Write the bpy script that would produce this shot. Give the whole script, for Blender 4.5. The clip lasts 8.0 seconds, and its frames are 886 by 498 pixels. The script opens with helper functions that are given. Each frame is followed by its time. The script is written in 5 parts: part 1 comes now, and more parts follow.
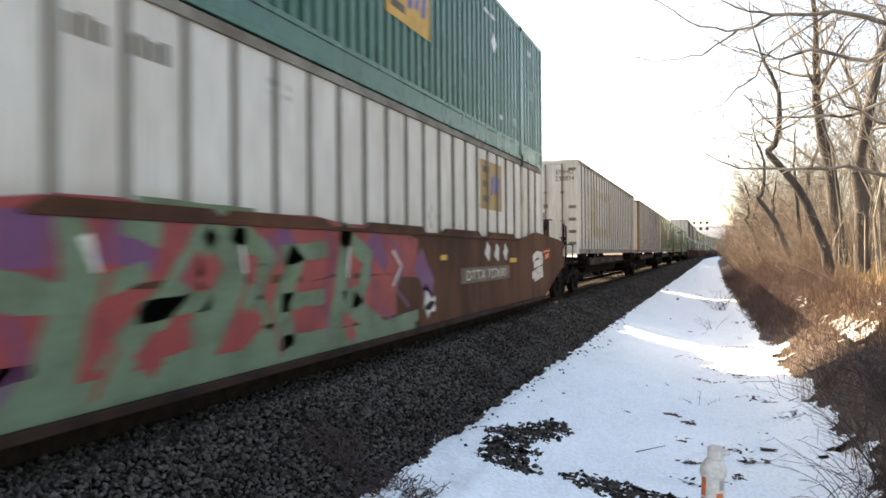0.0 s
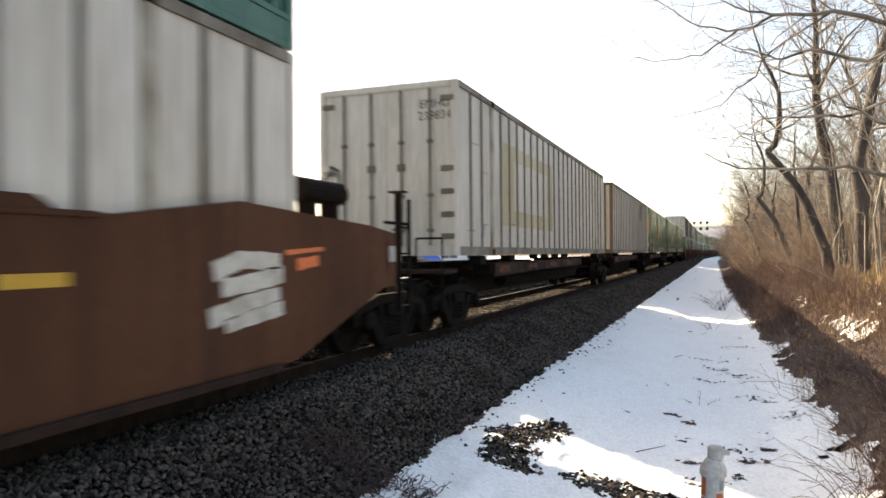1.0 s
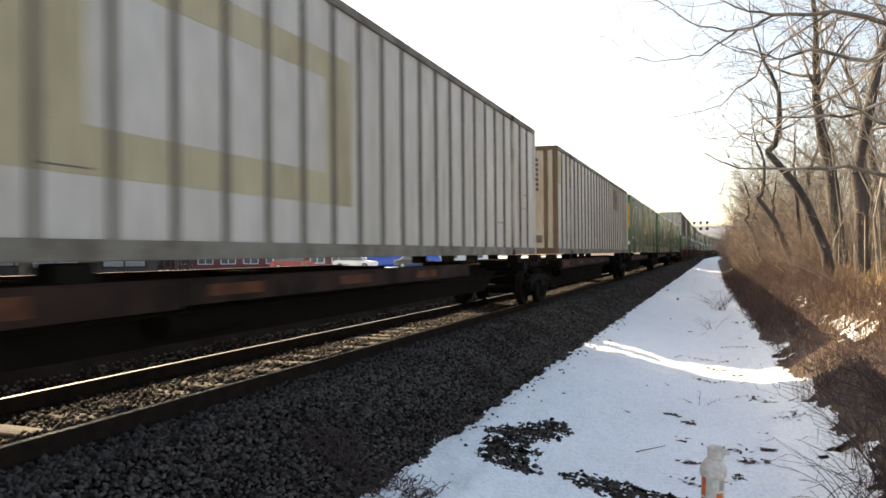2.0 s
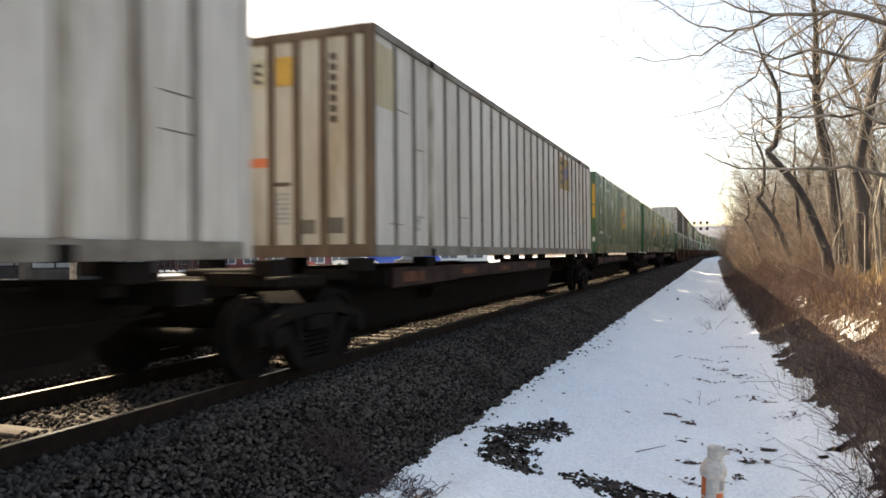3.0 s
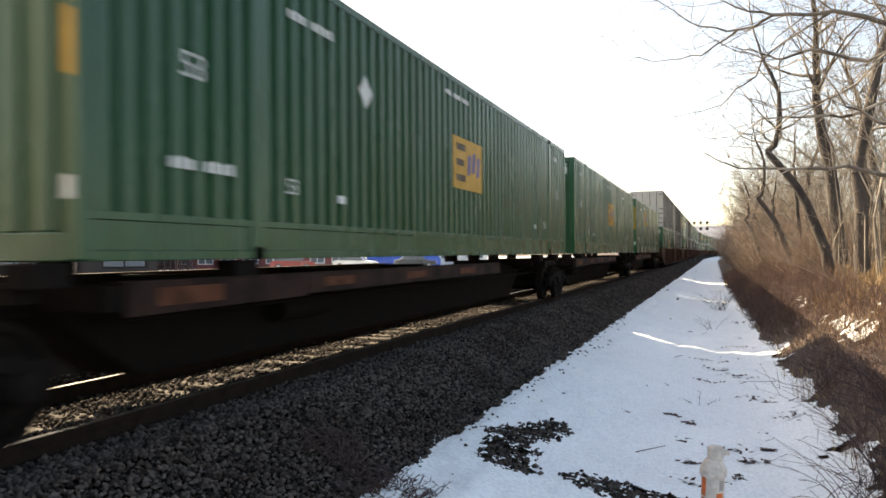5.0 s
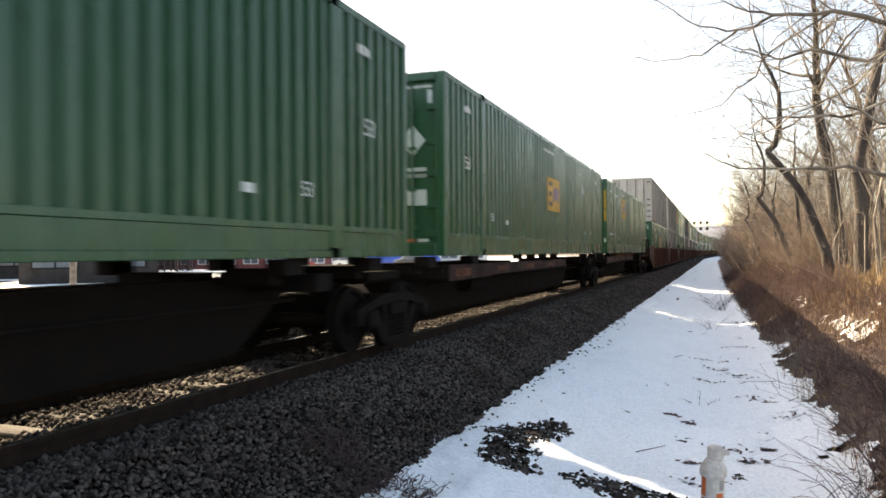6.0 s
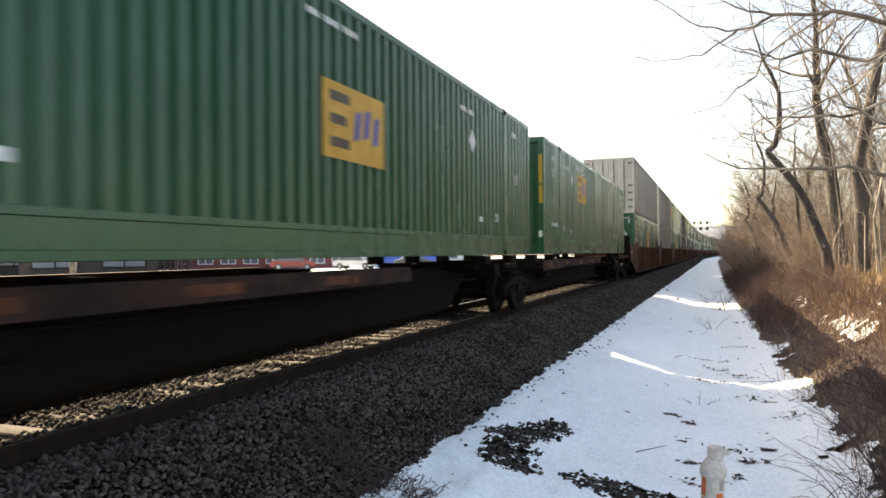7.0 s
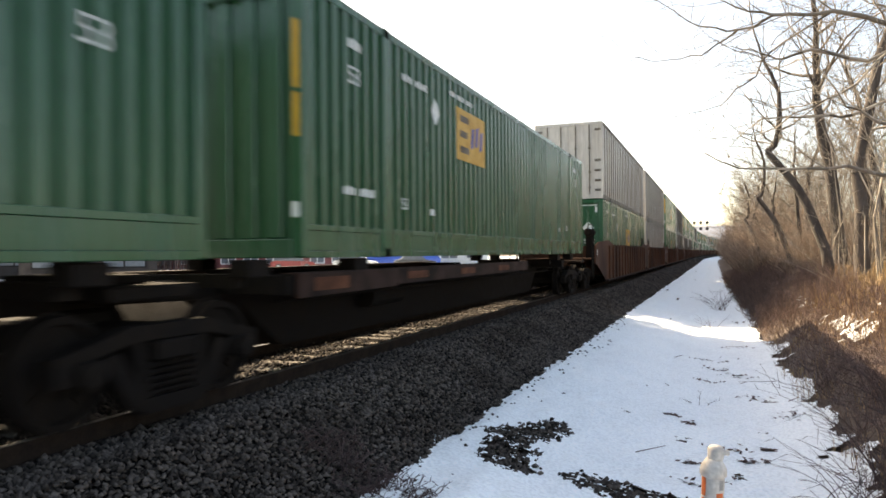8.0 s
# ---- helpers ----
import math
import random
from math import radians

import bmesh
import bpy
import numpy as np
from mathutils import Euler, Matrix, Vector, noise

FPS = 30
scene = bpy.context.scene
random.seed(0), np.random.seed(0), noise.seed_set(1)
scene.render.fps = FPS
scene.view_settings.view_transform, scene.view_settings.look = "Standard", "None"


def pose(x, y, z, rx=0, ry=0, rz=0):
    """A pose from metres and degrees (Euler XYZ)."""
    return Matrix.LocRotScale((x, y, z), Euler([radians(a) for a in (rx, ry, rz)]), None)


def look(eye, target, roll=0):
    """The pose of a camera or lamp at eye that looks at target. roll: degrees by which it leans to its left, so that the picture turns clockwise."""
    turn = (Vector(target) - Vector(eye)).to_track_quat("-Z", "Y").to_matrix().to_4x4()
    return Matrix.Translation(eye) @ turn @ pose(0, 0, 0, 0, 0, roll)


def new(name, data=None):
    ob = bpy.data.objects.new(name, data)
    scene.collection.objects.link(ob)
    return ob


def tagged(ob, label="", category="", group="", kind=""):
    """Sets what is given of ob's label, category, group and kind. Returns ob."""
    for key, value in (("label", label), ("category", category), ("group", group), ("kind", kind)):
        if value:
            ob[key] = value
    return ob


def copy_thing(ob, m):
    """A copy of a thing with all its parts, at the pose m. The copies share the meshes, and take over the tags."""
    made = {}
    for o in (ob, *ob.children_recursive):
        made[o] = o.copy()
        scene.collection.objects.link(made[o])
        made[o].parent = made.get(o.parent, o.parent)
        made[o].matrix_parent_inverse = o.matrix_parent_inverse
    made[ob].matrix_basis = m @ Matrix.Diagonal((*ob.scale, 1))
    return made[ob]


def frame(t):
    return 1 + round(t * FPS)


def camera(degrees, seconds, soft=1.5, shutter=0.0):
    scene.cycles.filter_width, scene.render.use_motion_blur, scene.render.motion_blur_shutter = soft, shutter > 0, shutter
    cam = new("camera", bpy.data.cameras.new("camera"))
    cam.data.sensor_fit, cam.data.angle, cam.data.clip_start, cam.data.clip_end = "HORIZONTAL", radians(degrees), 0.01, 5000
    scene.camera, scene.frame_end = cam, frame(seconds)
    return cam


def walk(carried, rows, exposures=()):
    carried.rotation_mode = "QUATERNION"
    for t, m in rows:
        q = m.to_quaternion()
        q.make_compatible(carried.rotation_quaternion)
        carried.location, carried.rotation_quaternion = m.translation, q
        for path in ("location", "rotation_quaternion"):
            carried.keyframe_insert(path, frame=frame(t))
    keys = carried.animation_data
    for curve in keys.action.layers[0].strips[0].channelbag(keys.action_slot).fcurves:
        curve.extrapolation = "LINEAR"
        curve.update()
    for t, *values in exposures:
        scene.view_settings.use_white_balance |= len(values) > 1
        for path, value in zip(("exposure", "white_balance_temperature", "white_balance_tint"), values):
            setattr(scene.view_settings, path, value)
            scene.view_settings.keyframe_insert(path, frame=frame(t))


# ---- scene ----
# The place: x to the right of the track, y along it (the train comes towards -y), z up.
# ---- camera ----
H = 2.40                                    # lens above the trodden snow
YAW, TILT = radians(20.92), radians(0.36)
cam = camera(63.75, 8.0, 1.6, 0.4)
EYE = Vector((0, 0, H))
AIM = EYE + Vector((-math.sin(YAW) * math.cos(TILT), math.cos(YAW) * math.cos(TILT), math.sin(TILT)))
walk(cam, [(0, look(EYE, AIM, -0.47)), (8, look(EYE, AIM, -0.47))], [(t, e + 0.06, 9200, 11) for t, e in ((0, 1.9), (0.5, 1.72), (1.0, 1.45), (1.5, 1.36), (3.0, 1.34), (4.5, 1.38), (6.0, 1.6), (6.5, 1.65), (8.0, 1.65))])

# ---- light ----
SUN = Vector((-1.0, 0.53, 0.76)).normalized()
world = bpy.data.worlds.new("world")
scene.world = world
world.use_nodes = True
wn = world.node_tree
sky = wn.nodes.new("ShaderNodeTexSky")
sky.sky_type, sky.sun_disc = "NISHITA", False
sky.sun_elevation = math.asin(SUN.z)
sky.sun_rotation = math.atan2(SUN.x, SUN.y)
sky.dust_density, sky.air_density, sky.ozone_density = 1.6, 0.8, 1.2
wn.links.new(sky.outputs[0], wn.nodes["Background"].inputs[0])
wn.nodes["Background"].inputs[1].default_value = 0.15
sun = new("sun", bpy.data.lights.new("sun", "SUN"))
sun.data.energy, sun.data.angle, sun.data.color = 4.2, radians(0.53), (1.0, 0.93, 0.82)
sun.matrix_world = look(SUN * 60, (0, 0, 0))


# ---- materials ----
def mat(name, base, rough=0.6, metal=0.0, dirt=None, amount=0.5, scale=3.0, fine=40.0, bump=0.15, stretch=(1, 1, 1), island=0.0, vary=0.0, spec=0.5, runs=None, run_amount=0.6):
    """A surface with grain at a fine scale and stains at a coarse one."""
    m = bpy.data.materials.new(name)
    m.use_nodes = True
    nt = m.node_tree
    b = nt.nodes["Principled BSDF"]
    b.inputs["Metallic"].default_value = metal
    b.inputs["Specular IOR Level"].default_value = spec
    tc = nt.nodes.new("ShaderNodeTexCoord")
    mp = nt.nodes.new("ShaderNodeMapping")
    mp.inputs["Scale"].default_value = stretch
    nt.links.new(tc.outputs["Object"], mp.inputs[0])

    def noise_at(s, detail=5):
        n = nt.nodes.new("ShaderNodeTexNoise")
        n.inputs["Scale"].default_value, n.inputs["Detail"].default_value = s, detail
        nt.links.new(mp.outputs[0], n.inputs["Vector"])
        return n.outputs[0]

    def ramp(src, lo, hi, a, c):
        r = nt.nodes.new("ShaderNodeMapRange")
        for k, v in zip(("From Min", "From Max", "To Min", "To Max"), (lo, hi, a, c)):
            r.inputs[k].default_value = v
        nt.links.new(src, r.inputs[0])
        return r.outputs[0]

    coarse, grain = noise_at(scale), noise_at(fine, 3)
    mix = nt.nodes.new("ShaderNodeMix")
    mix.data_type = "RGBA"
    mix.inputs[6].default_value = (*base, 1)
    mix.inputs[7].default_value = (*(dirt or tuple(c * 0.6 for c in base)), 1)
    nt.links.new(ramp(coarse, 0.42, 0.72, 0.0, amount), mix.inputs[0])
    shade = mix.outputs[2]
    if runs:                                # narrow rust or chalk runs and blotches
        mp2 = nt.nodes.new("ShaderNodeMapping")
        mp2.inputs["Scale"].default_value = (1, 1, 0.07)
        nt.links.new(tc.outputs["Object"], mp2.inputs[0])
        n2 = nt.nodes.new("ShaderNodeTexNoise")
        n2.inputs["Scale"].default_value, n2.inputs["Detail"].default_value, n2.inputs["Roughness"].default_value = 5.5, 6, 0.65
        nt.links.new(mp2.outputs[0], n2.inputs["Vector"])
        blot = noise_at(0.55, 3)
        both = nt.nodes.new("ShaderNodeMath")
        both.operation = "MULTIPLY"
        nt.links.new(ramp(n2.outputs[0], 0.49, 0.66, 0.0, run_amount), both.inputs[0])
        nt.links.new(ramp(blot, 0.40, 0.60, 0.15, 1.0), both.inputs[1])
        mix2 = nt.nodes.new("ShaderNodeMix")
        mix2.data_type = "RGBA"
        mix2.inputs[7].default_value = (*runs, 1)
        nt.links.new(shade, mix2.inputs[6])
        nt.links.new(both.outputs[0], mix2.inputs[0])
        shade = mix2.outputs[2]
    hsv = nt.nodes.new("ShaderNodeHueSaturation")
    nt.links.new(shade, hsv.inputs["Color"])
    value = ramp(grain, 0.3, 0.7, 0.86, 1.12)
    if island or vary:
        src = nt.nodes.new("ShaderNodeNewGeometry").outputs["Random Per Island"] if island else nt.nodes.new("ShaderNodeObjectInfo").outputs["Random"]
        k = island or vary
        mul = nt.nodes.new("ShaderNodeMath")
        mul.operation = "MULTIPLY"
        nt.links.new(value, mul.inputs[0])
        nt.links.new(ramp(src, 0, 1, 1 - k, 1 + k), mul.inputs[1])
        value = mul.outputs[0]
    nt.links.new(value, hsv.inputs["Value"])
    nt.links.new(hsv.outputs[0], b.inputs["Base Color"])
    nt.links.new(ramp(coarse, 0.3, 0.7, max(0.05, rough - 0.12), min(1, rough + 0.12)), b.inputs["Roughness"])
    if bump:
        bp = nt.nodes.new("ShaderNodeBump")
        bp.inputs["Strength"].default_value, bp.inputs["Distance"].default_value = bump, 0.02
        nt.links.new(grain, bp.inputs["Height"])
        nt.links.new(bp.outputs[0], b.inputs["Normal"])
    return m


STREAK = (1, 1, 0.14)                       # stains that run down the sides
M_SNOW = mat("snow", (0.93, 0.975, 0.985), 0.6, dirt=(0.86, 0.905, 0.92), amount=0.4, scale=0.9, fine=28, bump=0.3)
M_BALLAST = mat("ballast_stone", (0.076, 0.064, 0.056), 0.95, dirt=(0.040, 0.031, 0.026), amount=0.8, scale=1.3, fine=60, bump=0.3, island=0.85, spec=0.15)
M_SOIL = mat("leaf_litter_soil", (0.085, 0.058, 0.046), 0.95, dirt=(0.15, 0.105, 0.068), amount=0.8, scale=1.2, fine=30, bump=0.8)
# Near black: the deep shade under the train is put into this colour.
M_GRAVELBED = mat("shade_black_bed", (0.012, 0.010, 0.009), 0.95, dirt=(0.008, 0.006, 0.005), amount=0.8, scale=2, fine=45, bump=1.0, spec=0.05)
M_RAILSIDE = mat("rusty_rail", (0.022, 0.014, 0.010), 0.9, metal=0.0, dirt=(0.013, 0.009, 0.008), amount=0.8, scale=6, spec=0.1)
M_RAILHEAD = mat("polished_rail", (0.17, 0.155, 0.14), 0.48, metal=1.0, bump=0.02)
M_TIE = mat("creosoted_timber", (0.105, 0.088, 0.072), 0.95, dirt=(0.04, 0.031, 0.026), amount=0.9, scale=4, fine=40, bump=0.6, stretch=(0.15, 1, 1), vary=0.45)
M_WHITE = mat("dirty_white_paint", (0.545, 0.505, 0.46), 0.42, dirt=(0.40, 0.36, 0.305), amount=0.55, scale=1.8, fine=18, bump=0.04, stretch=STREAK, runs=(0.25, 0.18, 0.11), run_amount=0.7)
M_POST = mat("grimy_post", (0.105, 0.088, 0.070), 0.65, dirt=(0.19, 0.155, 0.115), amount=0.7, scale=4, fine=25, bump=0.08, stretch=STREAK)
M_RAIL2 = mat("grey_grimy_rail", (0.19, 0.17, 0.14), 0.65, dirt=(0.08, 0.058, 0.04), amount=0.9, scale=3, fine=25, bump=0.06, runs=(0.06, 0.035, 0.02))
M_LIFT = mat("streaked_lift_post", (0.40, 0.365, 0.30), 0.6, dirt=(0.14, 0.095, 0.06), amount=1.0, scale=6, fine=30, bump=0.08, stretch=(1, 1, 0.3), runs=(0.10, 0.05, 0.025), run_amount=0.8)
M_CANE = mat("dark_red_cane", (0.075, 0.045, 0.042), 0.8, dirt=(0.04, 0.027, 0.026), amount=0.8, scale=3, bump=0.0, island=0.3)
M_RUSTPOST = mat("rusty_corner_post", (0.13, 0.082, 0.048), 0.8, dirt=(0.06, 0.035, 0.02), amount=0.9, scale=4, fine=30, bump=0.2, stretch=STREAK)
M_CREAM = mat("cream_paint", (0.45, 0.385, 0.25), 0.5, dirt=(0.32, 0.25, 0.14), amount=0.7, scale=2, fine=18, bump=0.05, stretch=STREAK)
M_RUSTEND = mat("rust_streaked_end", (0.50, 0.46, 0.38), 0.65, dirt=(0.33, 0.24, 0.14), amount=0.7, scale=2.4, fine=20, bump=0.1, stretch=STREAK, runs=(0.12, 0.06, 0.025), run_amount=0.85)
M_GREEN = mat("container_green", (0.012, 0.074, 0.032), 0.26, dirt=(0.024, 0.086, 0.048), amount=0.7, scale=1.6, fine=20, bump=0.03, stretch=STREAK, runs=(0.055, 0.12, 0.085), run_amount=0.45)
M_GREENUP = mat("weathered_teal_green", (0.017, 0.098, 0.062), 0.28, dirt=(0.055, 0.15, 0.11), amount=0.6, scale=1.6, fine=20, bump=0.03, stretch=STREAK, runs=(0.10, 0.19, 0.16), run_amount=0.5)
M_BROWN = mat("wagon_brown", (0.082, 0.029, 0.012), 0.82, dirt=(0.030, 0.013, 0.008), amount=0.85, scale=1.1, fine=22, bump=0.08, stretch=(1, 1, 0.4), spec=0.25, runs=(0.026, 0.011, 0.007), run_amount=0.75)
M_SPINE = mat("sooty_oxide_red", (0.032, 0.016, 0.012), 0.85, dirt=(0.010, 0.007, 0.006), amount=0.95, scale=2.2, fine=26, bump=0.15, spec=0.15)
M_OXIDE = mat("faded_oxide_patch", (0.11, 0.038, 0.018), 0.85, dirt=(0.03, 0.014, 0.010), amount=0.9, scale=4, fine=30, bump=0.1, spec=0.2)
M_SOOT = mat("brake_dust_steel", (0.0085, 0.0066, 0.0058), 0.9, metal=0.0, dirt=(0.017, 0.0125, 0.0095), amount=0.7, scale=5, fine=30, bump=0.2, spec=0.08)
M_STEEL = mat("galvanised_steel", (0.36, 0.36, 0.35), 0.45, metal=0.8, dirt=(0.2, 0.18, 0.16), amount=0.6, scale=6, bump=0.05)
M_DARK = mat("dark_rubber", (0.02, 0.02, 0.02), 0.7, bump=0.1)
M_YELLOW = mat("sign_yellow", (0.52, 0.28, 0.025), 0.5, dirt=(0.34, 0.17, 0.03), amount=0.5, scale=5, bump=0.02)
M_OLDYELLOW = mat("faded_sign_yellow", (0.33, 0.195, 0.06), 0.6, dirt=(0.13, 0.085, 0.045), amount=0.8, scale=3, bump=0.02, stretch=STREAK)
M_INK = mat("dark_print", (0.06, 0.035, 0.02), 0.5, bump=0.0)
M_BLUE = mat("sign_blue", (0.045, 0.06, 0.26), 0.5, bump=0.0)
M_DECAL = mat("white_decal", (0.62, 0.64, 0.62), 0.5, dirt=(0.4, 0.42, 0.4), amount=0.5, scale=9, bump=0.0)
M_GREYINK = mat("faded_grey_print", (0.30, 0.29, 0.28), 0.5, dirt=(0.5, 0.48, 0.46), amount=0.6, scale=8, bump=0.0)
M_SPRAYG = mat("spray_mint", (0.10, 0.148, 0.085), 0.65, dirt=(0.062, 0.066, 0.036), amount=0.8, scale=2.2, fine=20, bump=0.02)
M_SPRAYR = mat("spray_red", (0.24, 0.022, 0.022), 0.55, dirt=(0.13, 0.02, 0.03), amount=0.7, scale=2.5, bump=0.02)
M_SPRAYP = mat("spray_purple", (0.10, 0.025, 0.10), 0.55, dirt=(0.16, 0.03, 0.07), amount=0.7, scale=2.5, bump=0.02)
M_SPRAYW = mat("spray_white", (0.50, 0.47, 0.43), 0.6, dirt=(0.30, 0.25, 0.2), amount=0.8, scale=7, bump=0.02)
M_ORANGE = mat("orange_label", (0.66, 0.13, 0.03), 0.5, dirt=(0.5, 0.2, 0.1), amount=0.6, scale=30, bump=0.0)
M_POSTWHITE = mat("weathered_white_plastic", (0.62, 0.58, 0.54), 0.5, dirt=(0.42, 0.36, 0.31), amount=0.8, scale=14, fine=70, bump=0.06)
M_BARK = mat("grey_brown_bark", (0.088, 0.071, 0.060), 0.95, dirt=(0.036, 0.028, 0.024), amount=0.9, scale=5, fine=35, bump=0.8, stretch=(1, 1, 0.25), vary=0.3)
M_TWIG = mat("bare_twig", (0.285, 0.24, 0.19), 0.85, dirt=(0.085, 0.066, 0.056), amount=0.8, scale=1.4, bump=0.0, island=0.6)
M_THICKET = mat("tan_bare_thicket", (0.30, 0.225, 0.168), 0.85, dirt=(0.17, 0.112, 0.083), amount=0.8, scale=0.4, bump=0.0, island=0.6)
M_DRYGRASS = mat("dry_tan_grass", (0.36, 0.24, 0.115), 0.85, dirt=(0.24, 0.14, 0.07), amount=0.8, scale=0.7, bump=0.0, island=0.5)
M_BRUSH = mat("reddish_brown_brush", (0.165, 0.105, 0.083), 0.85, dirt=(0.095, 0.055, 0.047), amount=0.8, scale=0.6, bump=0.0, island=0.6)
M_LEAF = mat("dead_leaf", (0.10, 0.05, 0.04), 0.8, dirt=(0.06, 0.035, 0.03), amount=0.8, scale=3, bump=0.0, island=0.4)


# ---- building helpers ----
def box(bm, x0, x1, y0, y1, z0, z1, bevel=0.0):
    vs = [bm.verts.new((x, y, z)) for x in (x0, x1) for y in (y0, y1) for z in (z0, z1)]
    fs = [bm.faces.new([vs[i] for i in f]) for f in ((0, 1, 3, 2), (4, 6, 7, 5), (0, 4, 5, 1), (2, 3, 7, 6), (0, 2, 6, 4), (1, 5, 7, 3))]
    if bevel:
        es = list({e for f in fs for e in f.edges})
        bmesh.ops.bevel(bm, geom=es, offset=bevel, segments=1, affect="EDGES")
    return vs


def rod(bm, a, b, r0, r1=None, n=10, caps=True):
    """A round bar from a to b."""
    a, b = Vector(a), Vector(b)
    r1 = r0 if r1 is None else r1
    turn = (b - a).to_track_quat("Z", "Y").to_matrix()
    rings = []
    for c, r in ((a, r0), (b, r1)):
        rings.append([bm.verts.new(c + turn @ Vector((r * math.cos(k * math.tau / n), r * math.sin(k * math.tau / n), 0))) for k in range(n)])
    for k in range(n):
        bm.faces.new((rings[0][k], rings[0][(k + 1) % n], rings[1][(k + 1) % n], rings[1][k]))
    if caps:
        bm.faces.new(rings[0][::-1])
        bm.faces.new(rings[1])


def lathe(bm, profile, centre, axis="Z", n=20, caps=True):
    """profile: (radius, height) pairs, turned about an axis through centre."""
    c, rings = Vector(centre), []
    for r, h in profile:
        ring = []
        for k in range(n):
            u, v = r * math.cos(k * math.tau / n), r * math.sin(k * math.tau / n)
            ring.append(bm.verts.new(c + (Vector((u, v, h)) if axis == "Z" else Vector((h, u, v)) if axis == "X" else Vector((v, h, u)))))
        rings.append(ring)
    for a, b in zip(rings, rings[1:]):
        for k in range(n):
            bm.faces.new((a[k], a[(k + 1) % n], b[(k + 1) % n], b[k]))
    if caps:
        bm.faces.new(rings[0][::-1])
        bm.faces.new(rings[-1])


def prism(bm, outline, x0, x1):
    """A plate cut to an outline in y and z, from x0 to x1."""
    a = [bm.verts.new((x0, y, z)) for y, z in outline]
    b = [bm.verts.new((x1, y, z)) for y, z in outline]
    bm.faces.new(a[::-1])
    bm.faces.new(b)
    for k in range(len(a)):
        j = (k + 1) % len(a)
        bm.faces.new((a[k], a[j], b[j], b[k]))


def mesh_of(name, bm, material, smooth=False):
    me = bpy.data.meshes.new(name)
    bmesh.ops.recalc_face_normals(bm, faces=bm.faces)
    bm.to_mesh(me)
    bm.free()
    me.materials.append(material)
    if smooth:
        me.shade_smooth()
    return me


def part(name, bm, material, parent, label="", smooth=False):
    ob = new(name, mesh_of(name, bm, material, smooth))
    ob.parent = parent
    return tagged(ob, label)


def share(name, me, parent, loc, rot=(0, 0, 0)):
    ob = new(name, me)
    ob.parent, ob.location, ob.rotation_euler = parent, loc, rot
    return ob


def thing(name, m, label, category, group="", kind=""):
    ob = new(name)
    ob.matrix_basis = m
    return tagged(ob, label, category, group, kind)


def lettering(name, text, size, material, parent, m, label=""):
    """Painted characters in the built-in font, 1 mm thick."""
    cu = bpy.data.curves.new(name, "FONT")
    cu.body, cu.size, cu.extrude, cu.align_x, cu.align_y = text, size, 0.001, "CENTER", "CENTER"
    tmp = new(name, cu)
    me = bpy.data.meshes.new_from_object(tmp.evaluated_get(bpy.context.evaluated_depsgraph_get()))
    bpy.data.objects.remove(tmp)
    bpy.data.curves.remove(cu)
    me.materials.clear()
    me.materials.append(material)
    ob = new(name, me)
    ob.parent, ob.matrix_basis = parent, m
    return tagged(ob, label)


SIDE = Matrix(((0, 0, 1, 0), (1, 0, 0, 0), (0, 1, 0, 0), (0, 0, 0, 1)))      # writing on the side that faces +x, read along +y
END = Matrix(((1, 0, 0, 0), (0, 0, -1, 0), (0, 1, 0, 0), (0, 0, 0, 1)))      # writing on the end that faces -y


def on_side(x, y, z):
    return Matrix.Translation((x, y, z)) @ SIDE


def on_end(x, y, z):
    return Matrix.Translation((x, y, z)) @ END


def tubes(name, material, segs, parent=None, n=5):
    """Many tapered twigs in one mesh; segs: (ax, ay, az, bx, by, bz, ra, rb)."""
    s = np.array(segs, dtype=np.float64)
    a, b = s[:, 0:3], s[:, 3:6]
    d = b - a
    d /= np.maximum(np.linalg.norm(d, axis=1, keepdims=True), 1e-9)
    ref = np.where(np.abs(d[:, 2:3]) < 0.9, np.array([[0, 0, 1.0]]), np.array([[1.0, 0, 0]]))
    u = np.cross(d, ref)
    u /= np.linalg.norm(u, axis=1, keepdims=True)
    w = np.cross(d, u)
    ang = np.arange(n) * math.tau / n
    ring = u[:, None] * np.cos(ang)[None, :, None] + w[:, None] * np.sin(ang)[None, :, None]
    v = np.concatenate([a[:, None] + ring * s[:, 6][:, None, None], b[:, None] + ring * s[:, 7][:, None, None]], axis=1)
    base = (np.arange(len(s)) * 2 * n)[:, None, None]
    k = np.arange(n)
    quad = np.stack([k, (k + 1) % n, n + (k + 1) % n, n + k], axis=1)[None]
    return raw_mesh(name, material, v.reshape(-1, 3), (base + quad).reshape(-1, 4), parent)


def raw_mesh(name, material, v, f, parent=None):
    me = bpy.data.meshes.new(name)
    f = np.asarray(f, dtype=np.int32)
    me.vertices.add(len(v))
    me.vertices.foreach_set("co", np.asarray(v, dtype=np.float32).ravel())
    me.loops.add(f.size)
    me.loops.foreach_set("vertex_index", f.ravel())
    me.polygons.add(len(f))
    me.polygons.foreach_set("loop_start", np.arange(0, f.size, f.shape[1], dtype=np.int32))
    me.update(calc_edges=True)
    me.materials.append(material)
    ob = new(name, me)
    ob.parent = parent
    return ob


